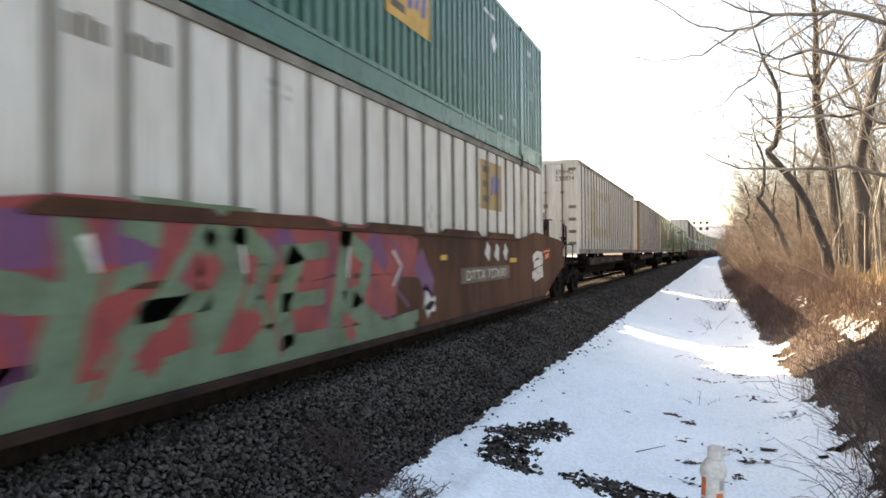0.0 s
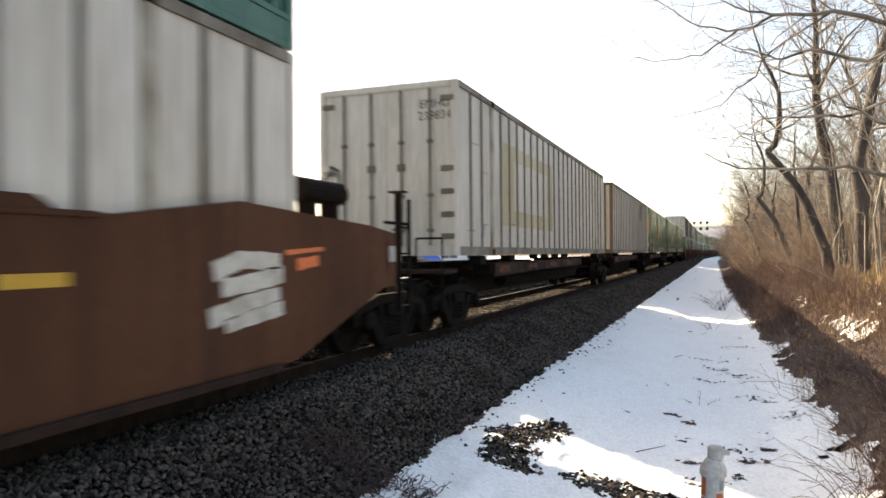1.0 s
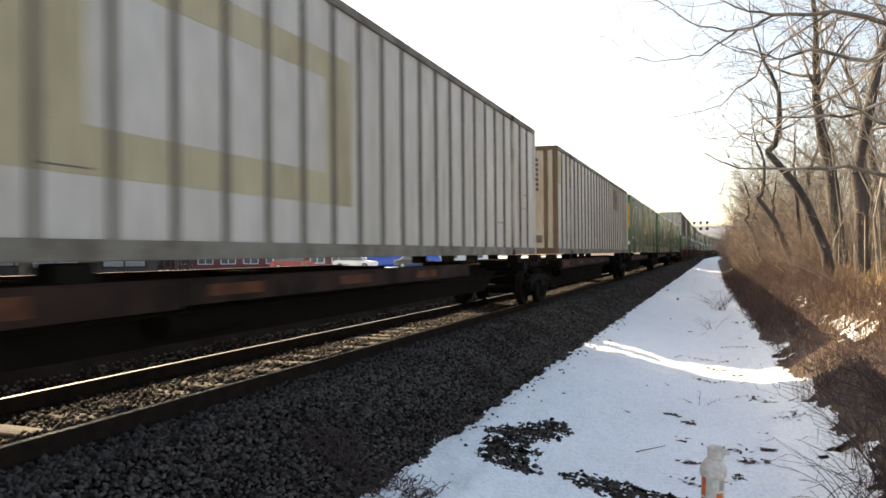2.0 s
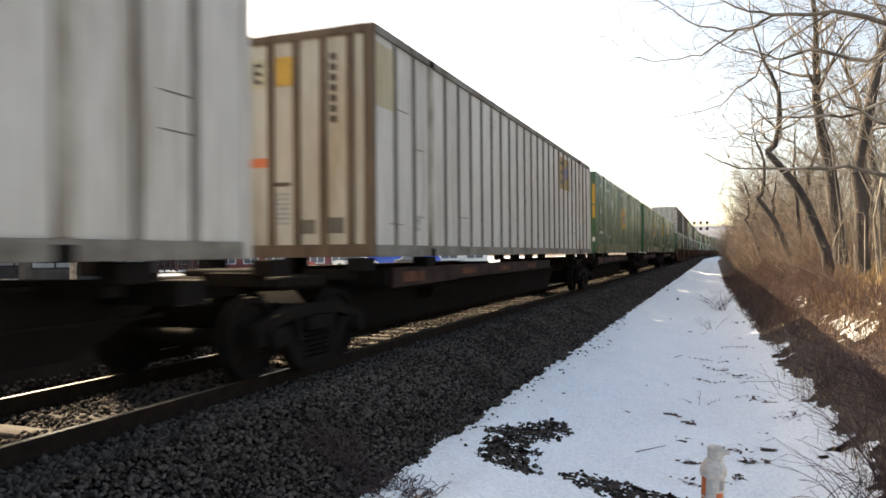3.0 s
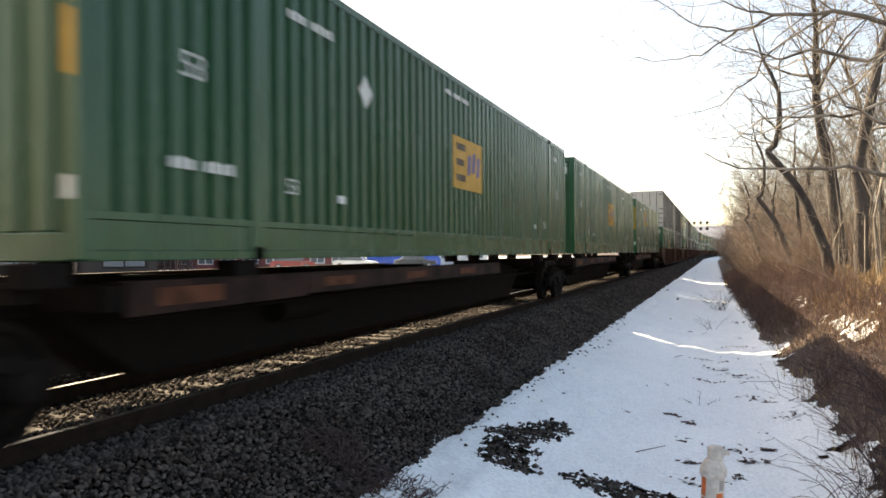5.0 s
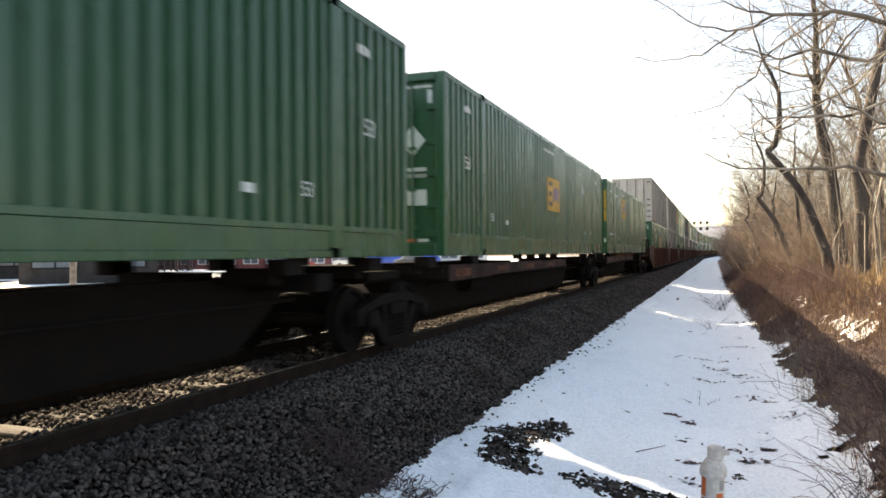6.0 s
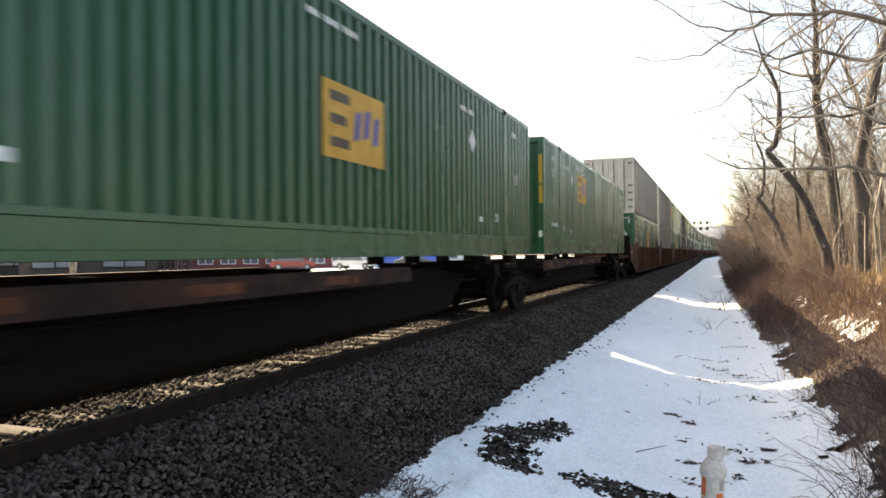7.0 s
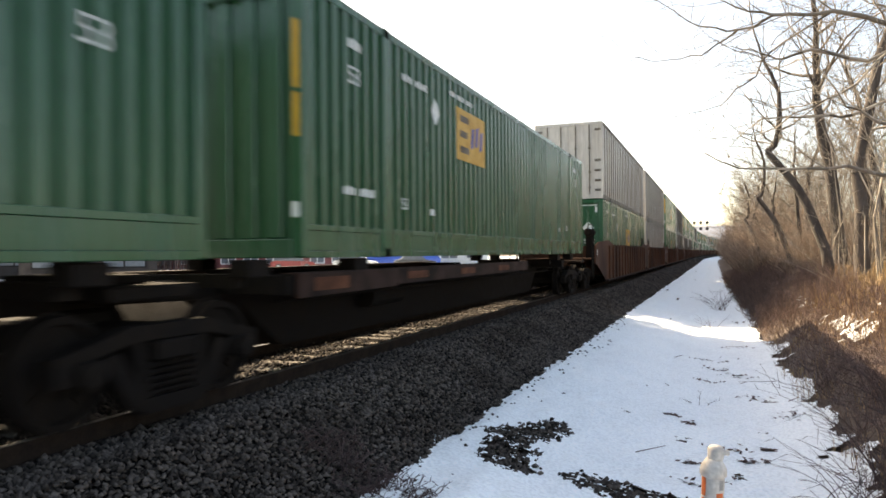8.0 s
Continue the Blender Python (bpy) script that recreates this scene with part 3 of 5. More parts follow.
def green_container(y0, z, label, flip=False, end_style="front", paint=M_GREEN, sign=7.25, placard=None, sign_z=1.10, group="containers on the train"):
    c = mover(thing("freight_container", pose(0, 0, 0), label, "freight container", group), y0, z)
    name = paint.name
    if name not in CORR:
        CORR[name] = [mesh_of("side_wall", corr_mesh(a, b), paint) for a, b in ((0.13, 1.88), (2.06, CL - 2.06), (CL - 1.88, CL - 0.13))]
    for s in (-1, 1):
        for me in CORR[name]:
            share("side_wall", me, c, (s * (CW - 0.012), 0 if s > 0 else CL, 0), (0, 0, 0 if s > 0 else math.pi))
        for y in (1.97, CL - 1.97):
            bm = bmesh.new()
            box(bm, s * (CW - 0.025) - 0.03, s * (CW - 0.025) + 0.03, y - 0.088, y + 0.088, 0.0, CH + 0.012, 0.012)
            part("lift_post", bm, paint, c)
        bm = bmesh.new()
        box(bm, s * (CW - 0.045) - 0.03, s * (CW - 0.045) + 0.042, 0.1, CL - 0.1, 0.0, 0.075, 0.006)
        box(bm, s * (CW - 0.045) - 0.03, s * (CW - 0.045) + 0.022, 0.1, CL - 0.1, 0.078, 0.285)
        box(bm, s * (CW - 0.045) - 0.03, s * (CW - 0.045) + 0.038, 0.1, CL - 0.1, 0.288, 0.352, 0.006)
        part("bottom_rail", bm, paint, c)
        bm = bmesh.new()
        box(bm, s * (CW - 0.045) - 0.03, s * (CW - 0.045) + 0.040, 0.1, CL - 0.1, CH - 0.092, CH, 0.008)
        part("top_rail", bm, paint, c)
    bm = bmesh.new()
    box(bm, -CW + 0.05, CW - 0.05, 0.05, CL - 0.05, CH - 0.04, CH - 0.015)
    part("roof", bm, paint, c)
    bm = bmesh.new()
    box(bm, -CW + 0.08, CW - 0.08, 0.05, CL - 0.05, 0.04, 0.14)
    part("floor", bm, M_SOOT, c)
    for y in (0.0, CL):
        a, b = (y, y + 0.12) if y == 0 else (y - 0.12, y)
        for s in (-1, 1):
            bm = bmesh.new()
            box(bm, s * CW - 0.16 * (s > 0), s * CW + 0.16 * (s < 0), a, b, 0, CH, 0.018)
            part("corner_post", bm, paint, c)
        for z0, z1 in ((0, 0.2), (CH - 0.14, CH)):
            bm = bmesh.new()
            box(bm, -CW + 0.161, CW - 0.161, a, b, z0, z1, 0.01)
            part("end_beam", bm, paint, c)
        bm = bmesh.new()
        box(bm, -CW + 0.161, CW - 0.161, y + (0.09 if y == 0 else -0.11), y + (0.11 if y == 0 else -0.09), 0.2, CH - 0.14)
        ew = part("end_wall", bm, paint, c)
        for k in range(7 if y == 0 and end_style == "front" else 0):
            x = -CW + 0.17 + k * 0.325
            bm = bmesh.new()
            box(bm, x, x + 0.17, 0.045, 0.089, 0.201, CH - 0.141, 0.015)
            part("end_rib", bm, paint, ew)
        if y == 0 and end_style == "front":
            for z0, z1 in ((1.75, 2.45), (1.25, 1.70)):
                bm = bmesh.new()
                box(bm, CW - 0.13, CW - 0.04, -0.006, -0.001, z0, z1)
                part("yellow_label", bm, M_YELLOW, c, "yellow warning label")
                bm = bmesh.new()
                box(bm, -CW + 0.04, -CW + 0.13, -0.006, -0.001, z0, z1)
                part("yellow_label", bm, M_YELLOW, c, "yellow warning label")
            bm = bmesh.new()
            box(bm, CW - 0.14, CW - 0.05, -0.006, -0.001, 0.42, 0.58)
            part("small_placard", bm, M_DECAL, c)
        if y == 0 and end_style == "door":
            for s in (-1, 1):
                for x in (0.2, 0.72):
                    bm = bmesh.new()
                    rod(bm, (s * x, 0.06, 0.16), (s * x, 0.06, CH - 0.12), 0.019, n=8)
                    for zz in (0.45, 1.05, 1.7, 2.3):
                        box(bm, s * x - 0.06, s * x + 0.06, 0.045, 0.09, zz - 0.03, zz + 0.03)
                    part("lock_rod", bm, paint, ew, "green painted lock rod")
                for k, zz in enumerate((0.35, 0.8, 1.3, 1.8, 2.35)):
                    bm = bmesh.new()
                    box(bm, *sorted((s * (CW - 0.32), s * (CW - 0.165))), 0.03, 0.088, zz - 0.05, zz + 0.05, 0.006)
                    part("hinge", bm, paint, ew)
            for x0, x1, z0, z1, mt in ((0.50, 0.95, 0.80, 1.05, M_DECAL), (0.14, 0.40, 0.80, 1.05, M_YELLOW), (0.55, 0.95, 1.34, 1.40, M_DECAL), (0.55, 0.95, 1.24, 1.30, M_GREYINK), (0.98, 1.06, 2.35, 2.62, M_DECAL), (0.5, 1.06, 2.66, 2.70, M_DECAL), (0.55, 0.75, 0.22, 0.27, M_ORANGE), (0.80, 0.98, 0.22, 0.27, M_DECAL), (-0.9, -0.3, 1.5, 1.8, M_DECAL), (-0.7, -0.3, 2.1, 2.2, M_GREYINK)):
                bm = bmesh.new()
                box(bm, x0, x1, 0.076, 0.088, z0, z1)
                part("door_label", bm, mt, ew, "small printed label")
            bm = bmesh.new()
            zc, xc = 1.83, 0.72
            vs = [bm.verts.new((xc + dx, yy, zc + dz)) for yy in (0.074, 0.084) for dx, dz in ((0.22, 0), (0, 0.25), (-0.22, 0), (0, -0.25))]
            bm.faces.new(vs[:4])
            bm.faces.new(vs[4:][::-1])
            for k in range(4):
                bm.faces.new((vs[k], vs[(k + 1) % 4], vs[4 + (k + 1) % 4], vs[4 + k]))
            part("diamond_placard", bm, M_DECAL, ew, "white diamond placard")
    castings(c)
    X = CW - 0.010
    logo(c, X, sign, sign + 1.5, sign_z, sign_z + 0.85)
    dy = placard if placard is not None else (CL - 4.0 if flip else 4.0)
    diamond(c, X, dy, 1.98 if sign_z < 1.3 else 2.16, 0.17)
    for fy in (lambda v: v, lambda v: CL - v):
        lettering("number", "53", 0.30, M_DECAL, c, on_side(X + 0.002, fy(1.12), 1.55 if sign_z < 1.3 else 2.1))
        lettering("number", "53", 0.22, M_DECAL, c, on_side(X + 0.002, fy(2.55), 0.70))
        plate(c, "data_plate", M_DECAL, X, fy(3.55) - 0.08, fy(3.55) + 0.08, 0.60, 0.69)
        bars(c, X, fy(1.2) - 0.22, fy(1.2) + 0.22, 2.42, 0.12, 4, M_DECAL)
    if flip:
        bars(c, X, CL - 4.6, CL - 3.9, 2.42, 0.09, 7, M_DECAL)
    else:
        bars(c, X, 2.5, 3.5, 2.38, 0.10, 9, M_DECAL)
        bars(c, X, 0.85, 1.75, 0.72, 0.10, 9, M_DECAL)
    bars(c, X, sign - 0.3, sign + 0.9, 2.55, 0.08, 14, M_DECAL)
    return c


# ---- running gear ----
def wheelset_mesh():
    bm = bmesh.new()
    rod(bm, (-1.12, 0, 0), (1.12, 0, 0), 0.075, n=12)
    for s in (-1, 1):
        prof = [(0.08, -0.09), (0.14, -0.07), (0.20, -0.02), (0.34, -0.01), (0.36, -0.06), (0.415, -0.065), (0.42, 0.05), (0.445, 0.052), (0.445, 0.075), (0.36, 0.078), (0.33, 0.03), (0.2, 0.03), (0.13, 0.08), (0.08, 0.09)]
        lathe(bm, [(r, -s * h) for r, h in prof], (s * 0.79, 0, 0), "X", 28)
        for k in range(4):                  # chalk marks and lugs on the plate
            a = k * math.tau / 4
            box(bm, *sorted((s * 0.795, s * 0.83)), 0.24 * math.cos(a) - 0.03, 0.24 * math.cos(a) + 0.03, 0.24 * math.sin(a) - 0.03, 0.24 * math.sin(a) + 0.03)
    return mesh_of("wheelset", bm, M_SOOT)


def truck_mesh():
    bm = bmesh.new()
    for s in (-1, 1):
        a, b = sorted((s * 0.93, s * 1.07))
        prism(bm, [(-1.12, 0.36), (-1.12, 0.56), (-0.85, 0.62), (-0.45, 0.72), (0.45, 0.72), (0.85, 0.62), (1.12, 0.56), (1.12, 0.36), (0.98, 0.36), (0.9, 0.5), (0.42, 0.60), (-0.42, 0.60), (-0.9, 0.5), (-0.98, 0.36)], a, b)
        for d in (-1, 1):
            p = [(d * 0.72, 0.50), (d * 0.56, 0.54), (d * 0.30, 0.16), (d * 0.34, 0.05), (d * 0.44, 0.10)]
            prism(bm, p if d > 0 else p[::-1], a + 0.003, b - 0.003)
            prism(bm, [(d * 0.30 - 0.05, 0.14), (d * 0.30 + 0.05, 0.14), (d * 0.36 + 0.05, 0.605), (d * 0.36 - 0.05, 0.605)], a + 0.006, b - 0.006)
            box(bm, a - 0.02, b + 0.02, d * 0.865 - 0.13, d * 0.865 + 0.13, 0.34, 0.53, 0.03)
            lathe(bm, [(0.11, 0), (0.11, s * 0.10), (0.07, s * 0.13)], (s * 1.05, d * 0.865, 0.42), "X", 14)
        prism(bm, [(-0.34, 0.03), (0.34, 0.03), (0.34, 0.15), (-0.34, 0.15)], a - 0.01, b + 0.01)
        for y in (-0.19, 0, 0.19):
            for k in range(5):
                lathe(bm, [(0.075, 0.16 + k * 0.055), (0.085, 0.185 + k * 0.055), (0.075, 0.20 + k * 0.055)], (s * 1.0, y, 0), "Z", 10)
        box(bm, s * 1.0 - 0.12, s * 1.0 + 0.12, -0.22, 0.22, 0.43, 0.59, 0.02)
    box(bm, -0.95, 0.95, -0.2, 0.2, 0.42, 0.70, 0.03)
    box(bm, -0.85, 0.85, -0.46, -0.36, 0.25, 0.36, 0.01)
    box(bm, -0.85, 0.85, 0.36, 0.46, 0.25, 0.36, 0.01)
    lathe(bm, [(0.3, 0.68), (0.3, 0.78), (0.22, 0.82)], (0, 0, 0), "Z", 16)
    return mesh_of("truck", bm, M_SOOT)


TRUCK, WHEELSET = truck_mesh(), wheelset_mesh()


def truck(car, y, spin=True):
    t = share("truck", TRUCK, car, (0, y, 0))
    for d in (-0.865, 0.865):
        w = share("wheelset", WHEELSET, t, (0, d, 0.42))
        if spin:
            WHEELS.append((w, d))
    return t


def grab(parent, pts, r=0.014, name="grab_iron", material=None):
    bm = bmesh.new()
    for a, b in zip(pts, pts[1:]):
        rod(bm, a, b, r, n=8)
    return part(name, bm, material or M_SOOT, parent)


def coupler(car, y, d):
    bm = bmesh.new()
    box(bm, -0.09, 0.09, *sorted((y, y + d * 0.75)), 0.74, 0.92, 0.02)
    box(bm, -0.16, 0.14, *sorted((y + d * 0.72, y + d * 1.0)), 0.68, 0.98, 0.04)
    part("coupler", bm, M_SOOT, car)
    grab(car, [(0.35, y, 0.78), (0.33, y + d * 0.3, 0.5), (0.2, y + d * 0.6, 0.42), (0.1, y + d * 0.9, 0.55)], 0.022, "air_hose", M_DARK)


def well_car(y0, label, plain=False, near_truck=True, far_truck=True, group="well wagons of the train"):
    """A bathtub wagon; y = 0 is the near end of its container."""
    car = mover(thing("well_wagon", pose(0, 0, 0), label, "railway wagon", group), y0, RAIL)
    T = 1.45
    for s in (-1, 1):
        bm = bmesh.new()
        prism(bm, [(-2.35, 0.86), (-2.35, 1.50), (-1.75, 1.62), (1.0, 1.72), (2.2, 1.55), (CL - 2.4, 1.55), (CL - 1.0, 1.73), (CL + 1.5, 1.60), (CL + 2.2, 1.52), (CL + 2.2, 0.86), (CL + 1.85, 0.84), (CL - 0.1, 0.225), (0.1, 0.225), (-2.0, 0.84)],
              *sorted((s * 1.335, s * 1.36)))
        side = part("side_plate", bm, M_BROWN, car)
        bm = bmesh.new()
        box(bm, *sorted((s * 1.25, s * 1.42)), 0.4, CL - 0.4, 0.165, 0.24, 0.008)
        part("lower_chord", bm, M_SPINE, side)
        bm = bmesh.new()
        box(bm, *sorted((s * 1.31, s * 1.385)), 2.3, CL - 2.5, 1.515, 1.56, 0.006)
        part("top_chord", bm, M_BROWN, side)
        if plain:
            for y in (2.3, 4.1, 6.75, 9.3, 11.6):
                bm = bmesh.new()
                prism(bm, [(y, 1.561), (y + 1.85, 1.561), (y + 1.70, 1.64), (y + 0.16, 1.64)], *sorted((s * 1.325, s * 1.378)))
                part("guide_flange", bm, M_BROWN, side)
        else:
            for k in range(15):
                bm = bmesh.new()
                y = 0.9 + k * 1.025
                prism(bm, [(y, 0.241), (y + 0.12, 0.241), (y + 0.12, 1.514), (y, 1.514)], *sorted((s * 1.361, s * 1.42)))
                part("side_stake", bm, M_BROWN, side)
    for e, d in ((0, -1), (CL, 1)):
        bm = bmesh.new()
        a, b = sorted((e + d * 0.15, e + d * 2.3))
        box(bm, -1.33, 1.33, a, b, 0.98, 1.06, 0.01)
        box(bm, -0.35, 0.35, a, b, 0.70, 0.98)
        box(bm, -1.33, 1.33, *sorted((e + d * 0.12, e + d * 0.17)), 0.4, 1.5)
        part("end_platform", bm, M_BROWN, car)
        bm = bmesh.new()
        lathe(bm, [(0.10, 0), (0.14, 0.03), (0.14, 0.95), (0.10, 0.98)], (0.95, e + d * 0.5 - (0.98 if d < 0 else 0), 1.98), "Y", 16)
        box(bm, 0.85, 1.05, *sorted((e + d * 0.7, e + d * 0.8)), 1.06, 1.86)
        box(bm, 0.85, 1.05, *sorted((e + d * 1.2, e + d * 1.3)), 1.06, 1.86)
        part("air_reservoir", bm, M_SOOT, car, "dark brown air tank across the wagon end")
        grab(car, [(0.95, e + d * 1.5, 2.1), (0.98, e + d * 1.4, 2.26), (1.05, e + d * 1.1, 2.27), (1.05, e + d * 0.95, 2.12)], 0.02, "brake_hose", M_DARK)
        for s in (-1, 1):
            bm = bmesh.new()
            box(bm, s * 1.30 - 0.03, s * 1.30 + 0.03, *sorted((e + d * 2.42, e + d * 2.46)), 0.5, 2.05)
            box(bm, s * 1.30 - 0.02, s * 1.30 + 0.02, *sorted((e + d * 2.75, e + d * 2.80)), 0.45, 2.0)
            for zz in (0.55, 0.9, 1.25, 1.6):
                box(bm, s * 1.30 - 0.012, s * 1.30 + 0.012, *sorted((e + d * 2.42, e + d * 2.80)), zz, zz + 0.025)
            box(bm, s * 1.30 - 0.012, s * 1.30 + 0.012, *sorted((e + d * 2.0, e + d * 2.8)), 1.64, 1.68)
            part("end_ladder", bm, M_SOOT, car, "dark steel end ladder and handrail")
            bm = bmesh.new()
            box(bm, *sorted((s * 1.361, s * 1.375)), *sorted((e + d * 1.95, e + d * 2.18)), 1.05, 1.42)
            pl = part("card_holder", bm, M_BROWN, car)
            bm = bmesh.new()
            box(bm, *sorted((s * 1.376, s * 1.380)), *sorted((e + d * 1.98, e + d * 2.15)), 1.16, 1.36)
            part("card", bm, M_GREYINK, pl)
    for k in range(7):
        bm = bmesh.new()
        y = 1.0 + k * 2.35
        box(bm, -1.33, 1.33, y - 0.12, y + 0.12, 0.16, 0.30)
        part("floor_crossbar", bm, M_SOOT, car)
    if near_truck:
        truck(car, -2.4, y0 < 160)
    if far_truck:
        truck(car, CL + 2.75, y0 < 160)
    return car


def spine_car(y0, stations, label):
    """Articulated skeleton wagon on a row of trucks; stations: truck centres."""
    car = mover(thing("spine_wagon", pose(0, 0, 0), label, "railway wagon"), y0, RAIL)
    for k, s in enumerate(stations):
        truck(car, s)
    for a, b in zip(stations, stations[1:]):
        bm = bmesh.new()
        deep = 0.42 if a == stations[0] else 0.19
        prism(bm, [(a + 0.05, 0.84), (a + 0.05, 1.0), (b - 0.05, 1.0), (b - 0.05, 0.84), (b - 1.7, 0.80), (b - 2.6, deep), (a + 2.6, deep), (a + 1.7, 0.80)], -0.36, 0.36)
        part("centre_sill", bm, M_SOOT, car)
        for s in (-1, 1):
            for y, l, z, mt in ((a + 1.55, 2.4, 0.82, M_SPINE), (a + 4.0, 7.0, 0.86, M_SPINE)):
                bm = bmesh.new()
                q = 0.02 if y < a + 2 else 0.0
                prism(bm, [(y, z + 0.0), (y + l, z + 0.02), (y + l, 1.06), (y, 1.06)], *sorted((s * (1.22 + q), s * (1.26 + q))))
                box(bm, *sorted((s * 1.06, s * (1.26 + q))), y, y + l, 1.062, 1.075)
                beam = part("side_beam", bm, mt, car)
                for j in range(3 if l > 4 else 1):
                    bm = bmesh.new()
                    yy = y + 0.3 + j * 2.2
                    box(bm, *sorted((s * (1.261 + q), s * (1.265 + q))), yy, yy + 0.75, z + 0.06, 1.02)
                    part("paint_patch", bm, M_OXIDE, beam, "faded orange paint patch")
            for y in (a + 1.6, a + 3.9, a + 7.4, a + 10.9, b - 2.2):
                bm = bmesh.new()
                prism(bm, [(y - 0.16, 0.86), (y + 0.16, 0.86), (y + 0.16, 1.05), (y - 0.16, 1.05)], *sorted((s * 0.361, s * 1.219)))
                part("outrigger", bm, M_SOOT, car)
            for y in (a + 0.95, a + 3.0, b - 2.8, b - 0.95):
                bm = bmesh.new()
                box(bm, *sorted((s * 1.0, s * 1.24)), y - 0.17, y + 0.17, 1.05, 1.215, 0.012)
                box(bm, *sorted((s * 0.36, s * 1.0)), y - 0.1, y + 0.1, 0.95, 1.08)
                part("container_pedestal", bm, M_SOOT, car)
            bm = bmesh.new()
            rod(bm, (s * 0.5, a + 4.5, 0.66), (s * 0.5, a + 5.6, 0.66), 0.16, n=14)
            part("brake_cylinder", bm, M_SOOT, car)
            grab(car, [(s * 0.72, a + 2, 0.75), (s * 0.72, b - 2, 0.75)], 0.02, "brake_pipe")
        bm = bmesh.new()
        box(bm, -0.9, 0.9, a - 0.5, a + 0.5, 0.90, 1.02, 0.02)
        box(bm, -0.55, 0.55, a - 0.3, a + 0.3, 1.021, 1.10, 0.02)
        part("articulation_platform", bm, M_SOOT, car)
    for e, d in ((stations[0], -1), (stations[-1], 1)):
        bm = bmesh.new()
        box(bm, -1.25, 1.25, *sorted((e + d * 0.5, e + d * 1.1)), 0.94, 1.0, 0.008)
        part("end_platform", bm, M_SPINE, car)
        coupler(car, e + d * 0.9, d)
        bm = bmesh.new()
        box(bm, 0.38, 0.48, *sorted((e + d * 0.98, e + d * 1.06)), 0.5, 2.24, 0.01)
        box(bm, 0.30, 0.56, *sorted((e + d * 0.92, e + d * 1.12)), 2.24, 2.27)
        part("brake_stand", bm, M_BROWN, car, "rusty brown upright brake stand")
        for s in (-1, 1):
            grab(car, [(s * 1.2, e + d * 1.05, 0.5), (s * 1.2, e + d * 1.05, 1.5), (s * 0.75, e + d * 1.05, 1.5), (s * 0.75, e + d * 1.05, 1.0)], 0.016)
    return car


def stroke(bm, pts, w0, x, w1=None):
    """A ribbon of paint on the side, through points in y and z."""
    w1 = w0 if w1 is None else w1
    dense = []
    for k in range(len(pts) - 1):
        for j in range(4):
            dense.append(Vector(pts[k]).lerp(Vector(pts[k + 1]), j / 4))
    dense.append(Vector(pts[-1]))
    prev = None
    for k, p in enumerate(dense):
        q = dense[min(k + 1, len(dense) - 1)] - dense[max(k - 1, 0)]
        nrm = Vector((-q.y, q.x)).normalized() * (w0 + (w1 - w0) * k / len(dense)) * (0.5 + 0.04 * math.sin(k * 2.3))
        cur = [bm.verts.new((x, p.x + nrm.x, p.y + nrm.y)), bm.verts.new((x, p.x - nrm.x, p.y - nrm.y))]
        if prev:
            bm.faces.new((prev[0], prev[1], cur[1], cur[0]))
        prev = cur


# the wagon with spray paint, and its two containers
A0 = 0.75
wagon = well_car(A0, "brown well wagon covered with mint, red and purple spray paint", plain=True)
low = white_container(A0 + 0.0, RAIL + 0.36, "dirty white ribbed container sunk in a brown well wagon")
logo(low, CW - 0.03, 11.45, 12.8, 1.71, 2.61, M_OLDYELLOW)
diamond(low, CW - 0.033, 9.1, 1.45, 0.15, M_GREYINK, True)
green_container(A0, RAIL + 0.36 + CH + 0.03, "weathered teal-green corrugated container stacked on a white one", True, paint=M_GREENUP, sign=7.5)
coupler(wagon, CL + 3.3, 1)

bars(low, CW - 0.032, 2.7, 3.8, 2.36, 0.17, 9, M_POST)

# one articulated skeleton wagon of five units with a container on each
S0 = 22.4
spine_car(S0, [0, 17.25, 34.6, 52.1, 69.6, 86.9], "sooty oxide-red articulated spine wagon carrying five containers")
Z1 = RAIL + 1.225
w1 = white_container(21.85, Z1, "dirty white ribbed container with a faded cream patch")
for a, b, c0, c1 in ((2.55, 7.35, 0.58, 0.92), (2.55, 3.6, 0.921, 2.25), (6.75, 7.35, 0.921, 2.25), (3.601, 6.749, 1.95, 2.25)):
    plate(w1, "faded_patch", M_CREAM, CW - 0.033, a, b, c0, c1, 0.003, "faded cream ghost of a removed sign")
lettering("container_number", "EMHU", 0.2, M_INK, w1, on_end(0.88, 0.026, 2.52))
lettering("container_number", "239834", 0.2, M_INK, w1, on_end(0.88, 0.026, 2.32))
w2 = white_container(40.6, Z1, "dirty white ribbed container with rust-streaked front end", end=M_RUSTEND, door=False)
logo(w2, CW - 0.03, 11.35, 12.75, 1.79, 2.66, M_OLDYELLOW)
diamond(w2, CW - 0.033, 7.7, 1.33, 0.17, M_POST, True)
plate(w2, "paint_patch", M_CREAM, CW - 0.033, 0.15, 0.7, 1.9, 2.7, 0.003)
